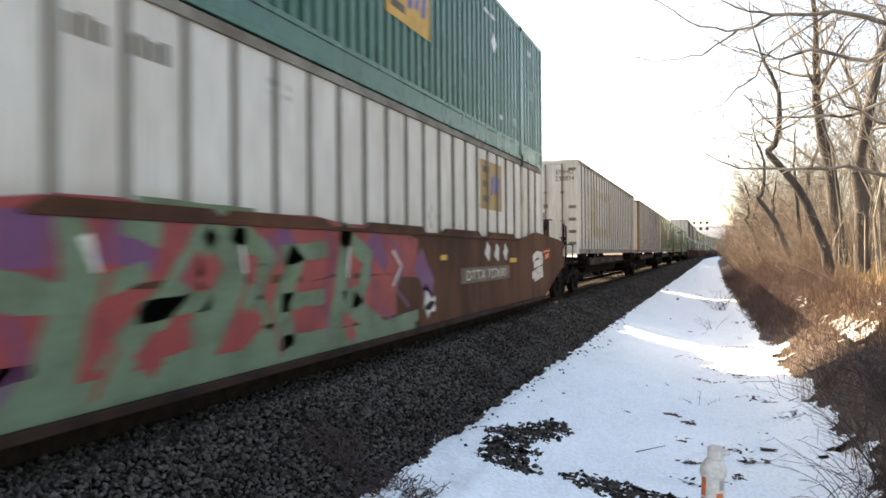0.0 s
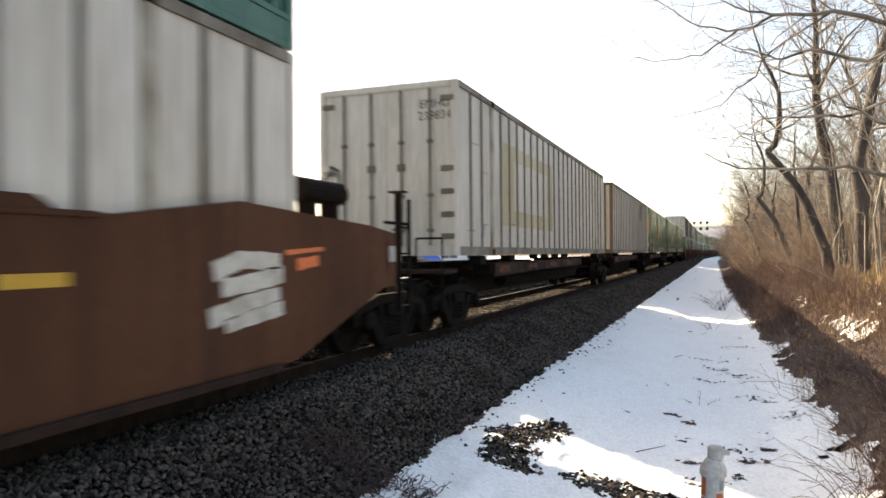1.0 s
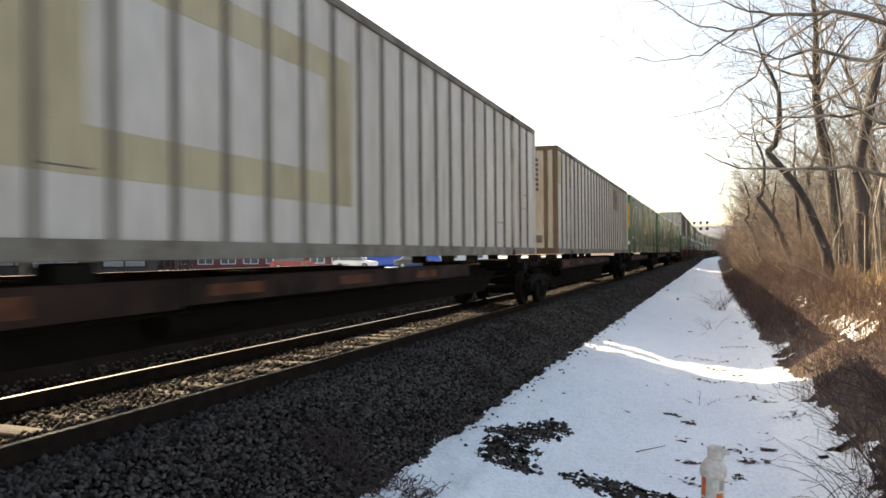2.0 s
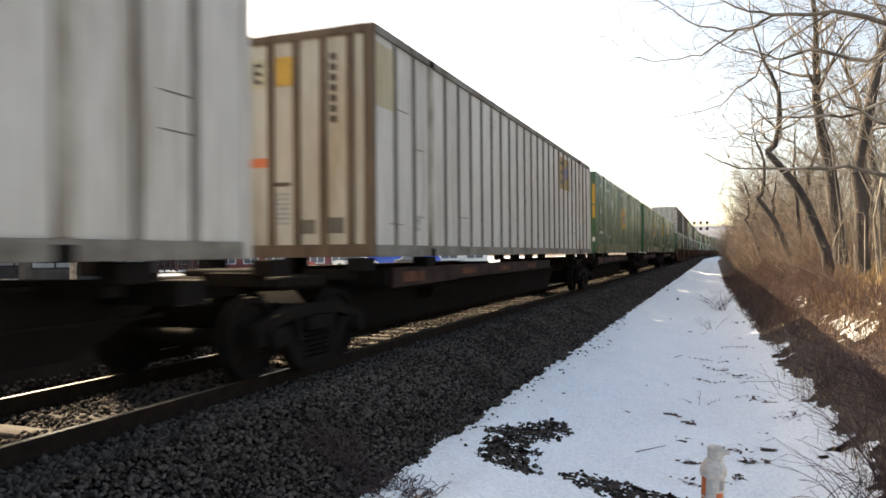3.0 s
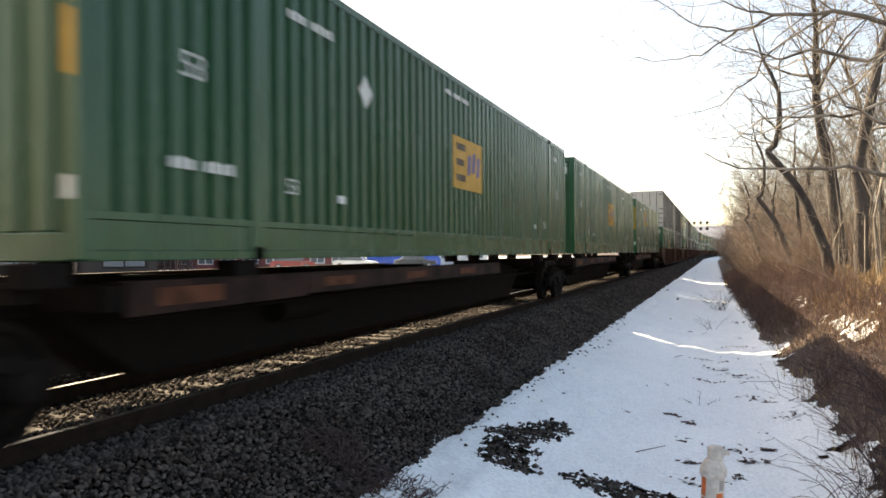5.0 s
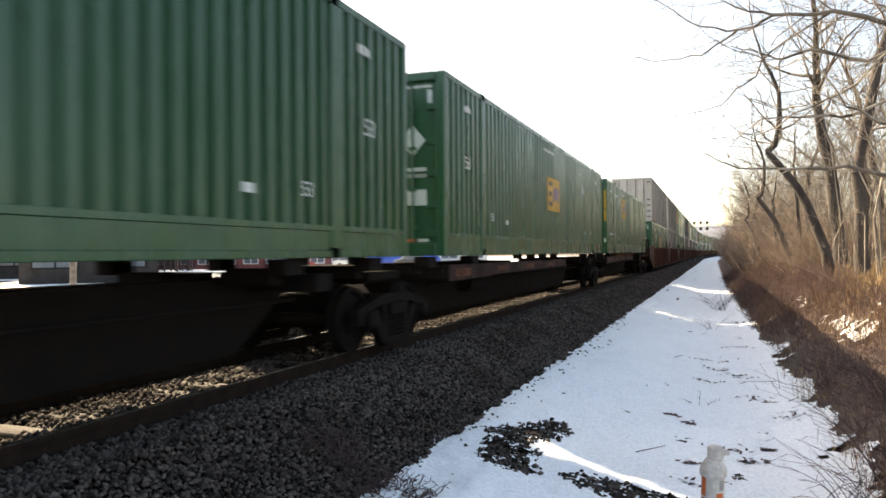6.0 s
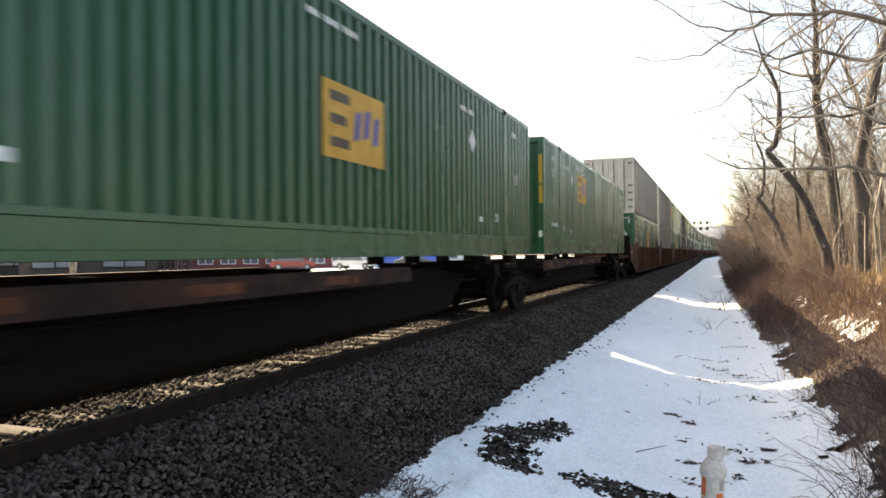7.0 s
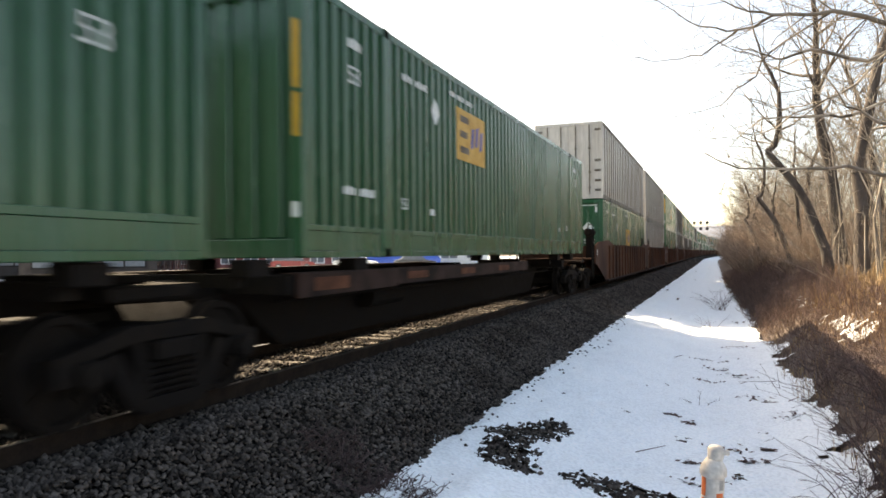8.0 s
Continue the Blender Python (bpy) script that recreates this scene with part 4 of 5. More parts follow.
for c in (w1, w2, low):
    for y, zz, l in ((0.55, 0.42, 0.4), (1.28, 0.55, 0.42), (1.28, 1.5, 0.42), (0.74, 1.95, 0.4), (3.2, 0.62, 0.45), (CL - 3.0, 0.62, 0.45), (CL - 1.1, 1.3, 0.4), (CL - 1.1, 1.0, 0.4)):
        plate(c, "wear_seam", M_POST, CW - 0.032, y, y + l, zz, zz + 0.014, 0.003)
    bars(c, CW - 0.032, 4.95, 5.35, 2.52, 0.07, 5, M_GREYINK)
    bars(c, CW - 0.032, 4.95, 5.35, 2.42, 0.05, 6, M_GREYINK)
    bars(c, CW - 0.032, 1.32, 1.66, 0.36, 0.05, 4, M_GREYINK)
    diamond(c, CW - 0.033, 1.5, 0.5, 0.07, M_GREYINK)
for x0, x1, z0, z1, mt, what in ((-0.54, -0.25, 2.22, 2.60, M_CREAM, "small cream panel on the front"), (-0.13, 0.14, 2.22, 2.60, M_YELLOW, "small yellow panel on the front"), (-0.54, -0.25, 1.18, 1.30, M_ORANGE, "small orange label on the front"),
                                 (0.64, 0.86, 0.30, 0.50, M_POST, "small dark plate on the front"), (0.25, 0.45, 0.30, 0.48, M_POST, "small dark plate on the front")):
    bm = bmesh.new()
    box(bm, x0, x1, 0.042, 0.0485, z0, z1)
    panel = part("sign_panel", bm, mt, w2, what)
    if mt is M_CREAM:
        bm = bmesh.new()
        for z in (2.28, 2.39, 2.50):
            box(bm, -0.44, -0.33, 0.038, 0.0418, z, z + 0.045)
        box(bm, -0.47, -0.44, 0.038, 0.0418, 2.28, 2.545)
        part("dark_shape", bm, M_INK, panel)
for x, z0, z1, n, w, mt in ((0.72, 1.70, 2.62, 7, 0.05, M_INK), (0.58, 1.95, 2.55, 4, 0.05, M_INK), (-0.04, 0.42, 0.86, 7, 0.10, M_GREYINK), (-0.04, 0.92, 1.0, 1, 0.12, M_INK)):
    bm = bmesh.new()
    h = (z1 - z0) / n
    for k in range(n):
        box(bm, x - w, x + w, 0.042, 0.0485, z0 + k * h, z0 + (k + 0.66) * h)
    tagged(part("faded_writing", bm, mt, w2), kind="stuff")
green_container(58.12, Z1, "dark green corrugated container with yellow panel and white placard", False, "front", sign=7.2, placard=4.15)
green_container(75.85, Z1, "dark green corrugated container, its door end full of labels", True, "door", sign=7.25, placard=12.3)
green_container(93.62, Z1, "dark green corrugated container, its yellow panel set high", False, "front", sign=4.65, placard=3.7, sign_z=1.58)

# spray paint and lettering on the brown wagon's side
PX = 1.3605


def paint(name, material, x, strokes, label=""):
    bm = bmesh.new()
    for w0, w1, pts in strokes:
        stroke(bm, pts, w0, x, w1)
    return tagged(part(name, bm, material, wagon, label), kind="stuff" if len(strokes) > 1 else "")


paint("spray_background", M_SPRAYR, PX + 0.001, [(0.62, 0.55, [(1.2, 1.28), (3.0, 1.36), (5.0, 1.36), (7.4, 1.30), (8.3, 1.2)]), (0.62, 0.5, [(1.2, 0.75), (3.4, 0.72), (5.5, 0.72), (7.6, 0.75)]), (0.3, 0.2, [(0.6, 0.5), (2.4, 0.5)])], "red sprayed ground")
paint("spray_shading", M_SPRAYP, PX + 0.002, [(0.42, 0.3, [(1.6, 1.38), (2.5, 1.36)]), (0.4, 0.3, [(2.9, 1.42), (3.4, 1.3)]), (0.42, 0.2, [(4.9, 1.5), (5.25, 1.18)]), (0.4, 0.1, [(6.9, 1.5), (7.3, 1.1)]), (0.4, 0.3, [(8.3, 1.2), (8.75, 0.8), (8.6, 0.6)]), (0.4, 0.3, [(1.3, 0.7), (2.1, 0.75)])], "purple sprayed shading")
paint("spray_letter", M_SPRAYG, PX + 0.003, [(0.22, 0.4, [(2.62, 1.55), (2.71, 1.16), (2.6, 0.8), (2.45, 0.25)]), (0.34, 0.12, [(1.0, 1.3), (1.96, 1.1), (2.6, 0.98), (3.3, 1.16)]), (0.2, 0.1, [(1.7, 0.38), (2.38, 0.47)]), (0.2, 0.3, [(3.05, 1.52), (3.45, 1.45)])])
paint("spray_letter", M_SPRAYG, PX + 0.0034, [(0.26, 0.3, [(3.99, 1.5), (3.6, 1.0), (3.15, 0.66), (2.95, 0.42)]), (0.26, 0.3, [(3.99, 1.5), (4.32, 1.17), (4.0, 0.75), (3.5, 0.40)]), (0.16, 0.16, [(3.2, 0.85), (3.99, 0.90)])])
paint("spray_letter", M_SPRAYG, PX + 0.0038, [(0.26, 0.3, [(4.34, 1.5), (4.3, 1.0), (4.06, 0.7), (3.8, 0.35)]), (0.24, 0.24, [(4.3, 1.5), (4.85, 1.2), (4.5, 0.85), (5.0, 0.6), (4.45, 0.35)])])
paint("spray_letter", M_SPRAYG, PX + 0.0042, [(0.28, 0.28, [(5.3, 1.3), (5.0, 0.8), (5.1, 0.36)]), (0.2, 0.16, [(5.0, 1.25), (5.85, 1.32)]), (0.18, 0.15, [(5.0, 0.8), (5.8, 0.82)]), (0.18, 0.2, [(5.0, 0.4), (5.95, 0.38)])])
paint("spray_letter", M_SPRAYG, PX + 0.0046, [(0.26, 0.3, [(6.3, 1.6), (6.15, 0.9), (5.95, 0.35)]), (0.24, 0.24, [(6.15, 1.5), (6.85, 1.2), (6.6, 0.8), (6.2, 0.72)]), (0.3, 0.14, [(6.4, 0.7), (7.2, 0.32), (8.3, 0.42)])])
paint("spray_base", M_SPRAYG, PX + 0.0022, [(0.26, 0.26, [(0.2, 0.31), (4.0, 0.31), (8.2, 0.31)]), (0.14, 0.1, [(3.2, 1.62), (4.6, 1.62)]), (0.6, 0.5, [(0.15, 0.9), (0.9, 1.0)])])
paint("spray_outline", M_SPRAYR, PX + 0.0049, [(0.05, 0.04, [(2.95, 1.5), (2.98, 1.2), (2.85, 0.9), (3.0, 0.6), (2.8, 0.3)]), (0.22, 0.12, [(3.72, 1.02), (3.85, 1.22), (4.0, 1.0)]), (0.26, 0.16, [(3.25, 0.45), (3.4, 0.6), (3.75, 0.62)]), (0.16, 0.08, [(4.52, 1.25), (4.55, 1.0)]), (0.2, 0.1, [(4.62, 0.75), (4.45, 0.5)]), (0.26, 0.16, [(5.35, 0.62), (5.8, 0.62)]), (0.16, 0.1, [(5.35, 1.05), (5.85, 1.08)]), (0.14, 0.08, [(6.42, 1.2), (6.4, 0.98)]), (0.2, 0.12, [(6.3, 0.45), (6.45, 0.3)]), (0.05, 0.04, [(4.9, 1.55), (4.95, 1.2), (4.75, 0.95), (5.0, 0.3)])])
paint("spray_outline", M_SPRAYP, PX + 0.0050, [(0.04, 0.03, [(5.9, 1.5), (5.95, 1.1), (5.8, 0.8), (5.9, 0.3)]), (0.05, 0.03, [(6.95, 1.4), (6.85, 1.0), (7.1, 0.6), (7.5, 0.4)]), (0.05, 0.05, [(2.2, 0.9), (2.3, 0.6), (2.1, 0.4)]), (0.04, 0.04, [(7.4, 1.45), (7.9, 1.2), (7.6, 0.8), (8.0, 0.55)])])
paint("spray_highlight", M_SPRAYW, PX + 0.0052, [(0.10, 0.03, [(2.75, 1.4), (2.85, 1.15)]), (0.05, 0.03, [(4.4, 1.35), (4.45, 1.1)]), (0.06, 0.03, [(6.35, 1.35), (6.3, 1.0)]), (0.28, 0.04, [(8.55, 0.62), (8.95, 0.45)]), (0.2, 0.04, [(8.6, 0.42), (8.95, 0.62)]), (0.05, 0.05, [(7.5, 1.3), (7.75, 1.1), (7.5, 0.85)])])
paint("spray_scribble", M_SPRAYW, PX + 0.0012, [(0.17, 0.15, [(14.95, 1.12), (15.3, 1.22), (15.9, 1.2)]), (0.15, 0.18, [(15.05, 0.98), (15.5, 1.02), (15.95, 1.08)]), (0.17, 0.12, [(14.9, 0.74), (15.4, 0.84), (15.9, 0.9)]), (0.12, 0.15, [(15.1, 0.66), (15.6, 0.72), (15.95, 0.76)])], "white sprayed scribble")
paint("spray_scribble", M_SPRAYW, PX + 0.0012, [(0.3, 0.2, [(11.5, 1.18), (11.62, 1.42)]), (0.3, 0.2, [(12.1, 1.15), (12.2, 1.40)]), (0.25, 0.25, [(12.65, 1.18), (12.8, 1.38)])])
paint("spray_scribble", M_ORANGE, PX + 0.0012, [(0.12, 0.1, [(16.2, 1.16), (16.6, 1.2)]), (0.05, 0.04, [(16.0, 1.28), (16.7, 1.32)])], "small orange sprayed tag")
plate(wagon, "reflector_strip", M_YELLOW, PX, 13.05, 13.55, 1.07, 1.16, 0.002, "yellow reflective strip")
plate(wagon, "reflector_strip", M_YELLOW, PX, 9.2, 9.45, 1.16, 1.24, 0.002)
plate(wagon, "stencil_panel", M_INK, PX, 10.1, 13.0, 0.76, 1.02, 0.0015, "dark stencil panel")
lettering("wagon_number", "DTTX 727690", 0.30, M_SPRAYW, wagon, on_side(PX + 0.003, 11.55, 0.88) @ Matrix.Diagonal((1.35, 0.8, 1, 1)), "white stencilled wagon number")

# double-stacked wells behind it
STACKS = [(114.4, "wg"), (131.9, "ww"), (150.6, "gg"), (168.6, "ww"), (187.2, "gw"), (205.2, "gw"), (223.6, "gg"), (242, "wg"), (260.2, "gg"),
          (278.5, "gw"), (297, "gg"), (315, "gg"), (333.5, "wg"), (352, "gg"), (370.5, "gw"), (389, "gg")]
for y0, kinds in STACKS:
    well_car(y0, "brown well wagon with ribbed sides carrying two stacked containers")
    for k, (c, z) in enumerate(zip(kinds, (RAIL + 0.36 + CH + 0.03, RAIL + 0.36))):
        where = "on top of another container" if k == 0 else "sunk in a brown well wagon"
        if c == "g":
            green_container(y0, z, "dark green corrugated container " + where, k == 0, "door" if k else "front")
        else:
            white_container(y0, z, "grey-white ribbed container " + where)


# ---- woods on the bank ----
def limb(segs, p, d, length, r, depth, rnd, droop=0.0):
    """A branch that wanders, tapers and forks."""
    n = max(3, int(length / (0.42 if depth > 1 else 0.26)))
    step = length / n
    q = p.copy()
    for k in range(n):
        d = (d + Vector((rnd.gauss(0, 0.2), rnd.gauss(0, 0.2), rnd.gauss(0.05, 0.17) - droop))).normalized()
        ra, rb = r * (1 - 0.8 * k / n), r * (1 - 0.8 * (k + 1) / n)
        e = q + d * step
        segs.append((*q, *e, ra, rb))
        for _ in range(0 if depth == 0 or k == 0 else 1 if rnd.random() < 0.7 else 2):
            side = d.orthogonal()
            side.rotate(Matrix.Rotation(rnd.uniform(0, math.tau), 3, d))
            nd = (d * rnd.uniform(0.6, 1.1) + side * rnd.uniform(0.6, 1.1) + Vector((0, 0, 0.15))).normalized()
            limb(segs, e, nd, length * rnd.uniform(0.35, 0.58), max(0.004, rb * rnd.uniform(0.4, 0.6)), depth - 1, rnd, droop)
        q = e
    return q


def tree_meshes(seed, height, r, lean, line=()):
    rnd = random.Random(seed)
    trunk, crown = [], []
    d = Vector((lean[0], lean[1], 1)).normalized()
    p = Vector((0, 0, -0.3))
    n = 12
    for k in range(n):
        d = (d + Vector((rnd.gauss(0, 0.16), rnd.gauss(0, 0.16), 0.09))).normalized()
        e = p + d * height * 0.8 / n
        if k < len(line):
            e = Vector(line[k])
            d = (e - p).normalized()
        ra, rb = r * (1.3 if k == 0 else 1 - 0.06 * k), r * (1 - 0.06 * (k + 1))
        trunk.append((*p, *e, ra, rb))
        if k >= 3 and (k > 5 or rnd.random() < 0.6):
            for _ in range(3 if k > 5 else 1):
                a = rnd.uniform(0, math.tau)
                nd = Vector((math.cos(a), math.sin(a), rnd.uniform(0.15, 0.9))).normalized()
                limb(crown, e, nd, height * rnd.uniform(0.2, 0.36), rb * rnd.uniform(0.3, 0.55), 3, rnd)
        p = e
    limb(crown, p, d, height * 0.28, r * 0.28, 3, rnd)
    return trunk, crown


def make_tree(seed, height, r, lean, m, label, line=()):
    t = thing("bare_tree", m, label, "tree", "bare trees on the bank")
    trunk, crown = tree_meshes(seed, height, r, lean, line)
    tubes("trunk", M_BARK, trunk, t, 9)
    tagged(tubes("crown", M_TWIG, crown, t, 3), kind="stuff")
    return t


def bank(x, y):
    return level(x, y) - 0.02


kinds = []
for k, (x, y, h, r, lean, label, line) in enumerate((
        (3.5, 26.0, 9.5, 0.17, (-0.28, -0.1), "bare grey-brown tree leaning out over the bank", ((-0.15, 0, 0.9), (-0.4, 0, 1.6), (-0.68, 0, 2.4), (-0.95, 0, 2.95), (-1.32, 0, 3.5), (-1.85, 0, 4.2), (-1.6, 0.1, 4.45), (-1.5, 0.1, 4.9))),
        (4.2, 29.0, 11.0, 0.25, (-0.03, 0.02), "tall straight bare tree with a thick dark trunk", ((0, 0, 0.8), (-0.12, 0, 1.9), (-0.2, 0, 3.0), (-0.32, 0, 3.9), (-0.55, 0, 4.9))),
        (3.9, 23.0, 10.5, 0.20, (0.03, 0.0), "bare tree with a stout forked trunk on the bank", ((-0.06, 0, 1.0), (-0.02, 0, 2.0), (-0.12, 0, 3.0), (0.08, 0, 4.2), (0.26, 0, 5.2), (0.45, 0, 6.3))),
        (3.6, 38.0, 9.0, 0.12, (-0.12, -0.05), "slender bare tree with spreading twigs", ()))):
    kinds.append((make_tree(40 + k, h, r, lean, pose(x, y, bank(x, y)), label, line), h))
rnd = random.Random(12)
for k in range(64):
    src, h = kinds[rnd.choice((1, 2, 3, 3, 2, 3, 1, 0))]
    y = 17 + k * 2.6 + rnd.uniform(-1.2, 1.2) if k < 44 else rnd.uniform(26, 80)
    x = (rnd.uniform(4.2, 8.5) if y < 45 else rnd.uniform(3.0, 9.0)) if k < 44 else rnd.uniform(8, 24)
    if y < 20:
        x += 3.0
    copy_thing(src, pose(x + bend(y), y, bank(x, y), 0, 0, rnd.uniform(-70, 70) if src is kinds[0][0] else rnd.uniform(0, 360)) @ Matrix.Scale(rnd.uniform(0.66, 0.95), 4))
for k, (x, y) in enumerate(((3.1, 33.5), (2.9, 41.0), (2.7, 47.5), (2.6, 55.0), (2.5, 64.0))):
    copy_thing(kinds[3 if k % 2 else 0][0], pose(x, y, bank(x, y), 0, 0, 20 - 35 * k) @ Matrix.Scale(0.8, 4))
for k in range(30):                         # woods where the line bends away
    src, h = kinds[rnd.choice((1, 2, 3))]
    x, y = rnd.uniform(-60, 30), rnd.uniform(400, 470)
    copy_thing(src, pose(x + bend(y), y, bank(x, y), 0, 0, rnd.uniform(0, 360)))

# the near tree, whose limbs hang across the sky
near = thing("bare_tree", pose(0, 0, 0), "large bare tree with long limbs reaching over the snow", "tree", "bare trees on the bank")
rnd = random.Random(5)
TB = Vector((5.4, 15.4, bank(5.4, 15.4)))
trunk, crown = [], []
q = TB - Vector((0, 0, 0.3))
for k in range(8):
    e = TB + Vector((-0.16 * k - 0.02 * k * k, -0.08 * k, 0.95 * (k + 1)))
    trunk.append((*q, *e, 0.24 - 0.02 * k, 0.22 - 0.02 * k))
    q = e


def bough(r, *pts):
    """A long limb through a few points, with side twigs."""
    pts = [Vector(p) for p in pts]
    total = len(pts) - 1
    for k, (a, b) in enumerate(zip(pts, pts[1:])):
        prev = a
        for j in range(1, 4):
            e = a.lerp(b, j / 3) + (Vector((rnd.gauss(0, 0.03), rnd.gauss(0, 0.05), rnd.gauss(0, 0.03))) if j < 3 else Vector())
            f0, f1 = (k + (j - 1) / 3) / total, (k + j / 3) / total
            crown.append((*prev, *e, r * (1 - 0.85 * f0), r * (1 - 0.85 * f1)))
            if rnd.random() < 0.75:
                d = (b - a).normalized()
                nd = (d * 0.8 + Vector((rnd.gauss(0, 0.3), rnd.gauss(0, 0.5), rnd.gauss(0.05, 0.5)))).normalized()
                limb(crown, e, nd, rnd.uniform(0.5, 1.5), max(0.005, r * (1 - 0.8 * f1) * 0.45), 1, rnd)
            prev = e


bough(0.060, (4.2, 15.0, 5.6), (3.46, 14.71, 6.21), (1.98, 14.14, 6.61), (1.24, 13.86, 6.56), (0.59, 13.61, 6.61), (-0.05, 13.36, 6.91))
bough(0.026, (1.24, 13.86, 6.56), (0.41, 13.54, 6.29), (-0.24, 13.29, 6.36), (-0.61, 13.15, 6.61), (-1.07, 12.97, 6.86))
bough(0.020, (0.41, 13.54, 6.29), (-0.19, 13.31, 5.84), (-0.7, 13.11, 5.77), (-1.44, 12.83, 5.79))
bough(0.050, (4.2, 15.0, 6.0), (3.46, 14.71, 6.21), (2.54, 14.35, 5.72), (1.61, 14.0, 5.93), (1.15, 13.82, 5.77), (0.78, 13.68, 5.87), (0.27, 13.48, 6.01))
bough(0.042, (4.4, 15.1, 5.5), (3.46, 14.71, 5.32), (2.26, 14.25, 4.77), (1.89, 14.1, 4.77), (0.78, 13.68, 4.72), (0.32, 13.5, 4.33))
bough(0.050, (4.9, 15.2, 3.0), (3.46, 14.71, 3.54), (2.17, 14.21, 3.88), (1.24, 13.86, 3.83), (0.41, 13.54, 3.85), (-0.15, 13.33, 4.13))
bough(0.034, (4.2, 15.0, 6.6), (3.46, 14.71, 6.41), (2.35, 14.28, 5.32), (1.61, 14.0, 4.92), (0.69, 13.64, 4.43), (0.04, 13.4, 4.38))
bough(0.024, (1.98, 14.14, 6.61), (0.96, 13.75, 5.91), (0.5, 13.57, 5.32), (0.13, 13.43, 4.97), (-0.61, 13.15, 4.77))
bough(0.040, (4.5, 15.1, 4.3), (3.46, 14.71, 4.43), (2.72, 14.42, 4.63), (2.17, 14.21, 4.92), (1.71, 14.03, 5.62), (1.24, 13.86, 6.21))
tubes("trunk", M_BARK, trunk, near, 10)
tagged(tubes("crown", M_TWIG, crown, near, 6), kind="stuff")

# thickets, canes and dry grass
rnd = random.Random(21)


def shrub(segs, x, y, h, r, rnd, spread=0.35, twigs=3):
    p = Vector((x + bend(y), y, bank(x + bend(y), y)))
    d = Vector((rnd.gauss(0, spread), rnd.gauss(0, spread), 1)).normalized()
    n = 3
    for k in range(n):
        e = p + d * h / n
        segs.append((*p, *e, r * (1 - 0.28 * k), r * (1 - 0.28 * (k + 1))))
        if k:
            for _ in range(twigs):
                nd = (d + Vector((rnd.gauss(0, 0.6), rnd.gauss(0, 0.6), rnd.gauss(0, 0.3)))).normalized()
                t = e + nd * h * rnd.uniform(0.15, 0.35)
                segs.append((*e, *t, r * 0.4, r * 0.15))
        p = e
        d = (d + Vector((rnd.gauss(0, 0.2), rnd.gauss(0, 0.2), -0.08))).normalized()


thicket = []
for _ in range(6200):
    y = 30 + 150 * rnd.random() ** 1.5
    x = rnd.uniform(1.8, 5.5) + (0.9 if y < 42 else 0)
    h = rnd.uniform(1.2, 4.4) * (0.5 if y < 42 else 1.0) * (0.5 + 0.5 * min(1, (x - 1.2) / 1.5))
    shrub(thicket, x, y, h, max(0.008, 0.00042 * y), rnd)
tagged(tubes("thicket", M_THICKET, thicket, n=3), "dense leafless tan-brown thicket along the bank", "thicket", kind="stuff")
saplings = []
for _ in range(420):
    y = rnd.uniform(18, 75)
    shrub(saplings, rnd.uniform(3.4, 9), y, rnd.uniform(3, 7), rnd.uniform(0.012, 0.03), rnd, 0.12, 4)
for _ in range(700):
    y = 21 + 45 * rnd.random() ** 1.2
    shrub(saplings, rnd.uniform(3.0, 8.5), y, rnd.uniform(0.8, 2.8), rnd.uniform(0.006, 0.012), rnd, 0.55, 6)
tagged(tubes("saplings", M_TWIG, saplings, n=4), "thin bare saplings among the trees", "saplings", kind="stuff")
brush = []
for _ in range(13500):
    y = 6 + 60 * rnd.random() ** 1.7
    lo = snow_right(y) - 0.35
    x = lo + 0.25 + (3.0 - lo) * rnd.random() ** 0.8
    shrub(brush, x, y, rnd.uniform(0.18, 0.6) * (1.0 if y < 20 else 1.6) * min(1.0, 0.3 + (x - lo) * 0.7), max(0.004, 0.0003 * y), rnd, 0.55, 2)
tagged(tubes("brush", M_BRUSH, brush, n=3), "low tangled reddish-brown brush at the edge of the snow", "brush", kind="stuff")


def blades(name, label, spots):
    """Dry grass: bent tapering blades."""
    rnd = np.random.RandomState(3)
    s = np.array(spots)
    n = len(s)
    a = rnd.rand(n) * math.tau
    u = np.stack([np.cos(a), np.sin(a), np.zeros(n)], 1)
    w = np.stack([-np.sin(a), np.cos(a), np.zeros(n)], 1) * (s[:, 4] * 0.5)[:, None]
    h = s[:, 3][:, None]
    lean = (0.15 + 0.75 * rnd.rand(n))[:, None]
    p = s[:, :3]
    up = np.array([[0, 0, 1.0]])
    m = p + u * h * lean * 0.35 + up * h * 0.65
    t = p + u * h * lean + up * h * (1.0 - 0.45 * lean)
    v = np.stack([p - w, p + w, m - w * 0.8, m + w * 0.8, t], 1)
    b = np.arange(n)[:, None] * 5
    f = np.concatenate([b + np.array([[0, 1, 3]]), b + np.array([[0, 3, 2]]), b + np.array([[2, 3, 4]])])
    return tagged(raw_mesh(name, M_DRYGRASS, v.reshape(-1, 3), f), label, "grass", kind="stuff")


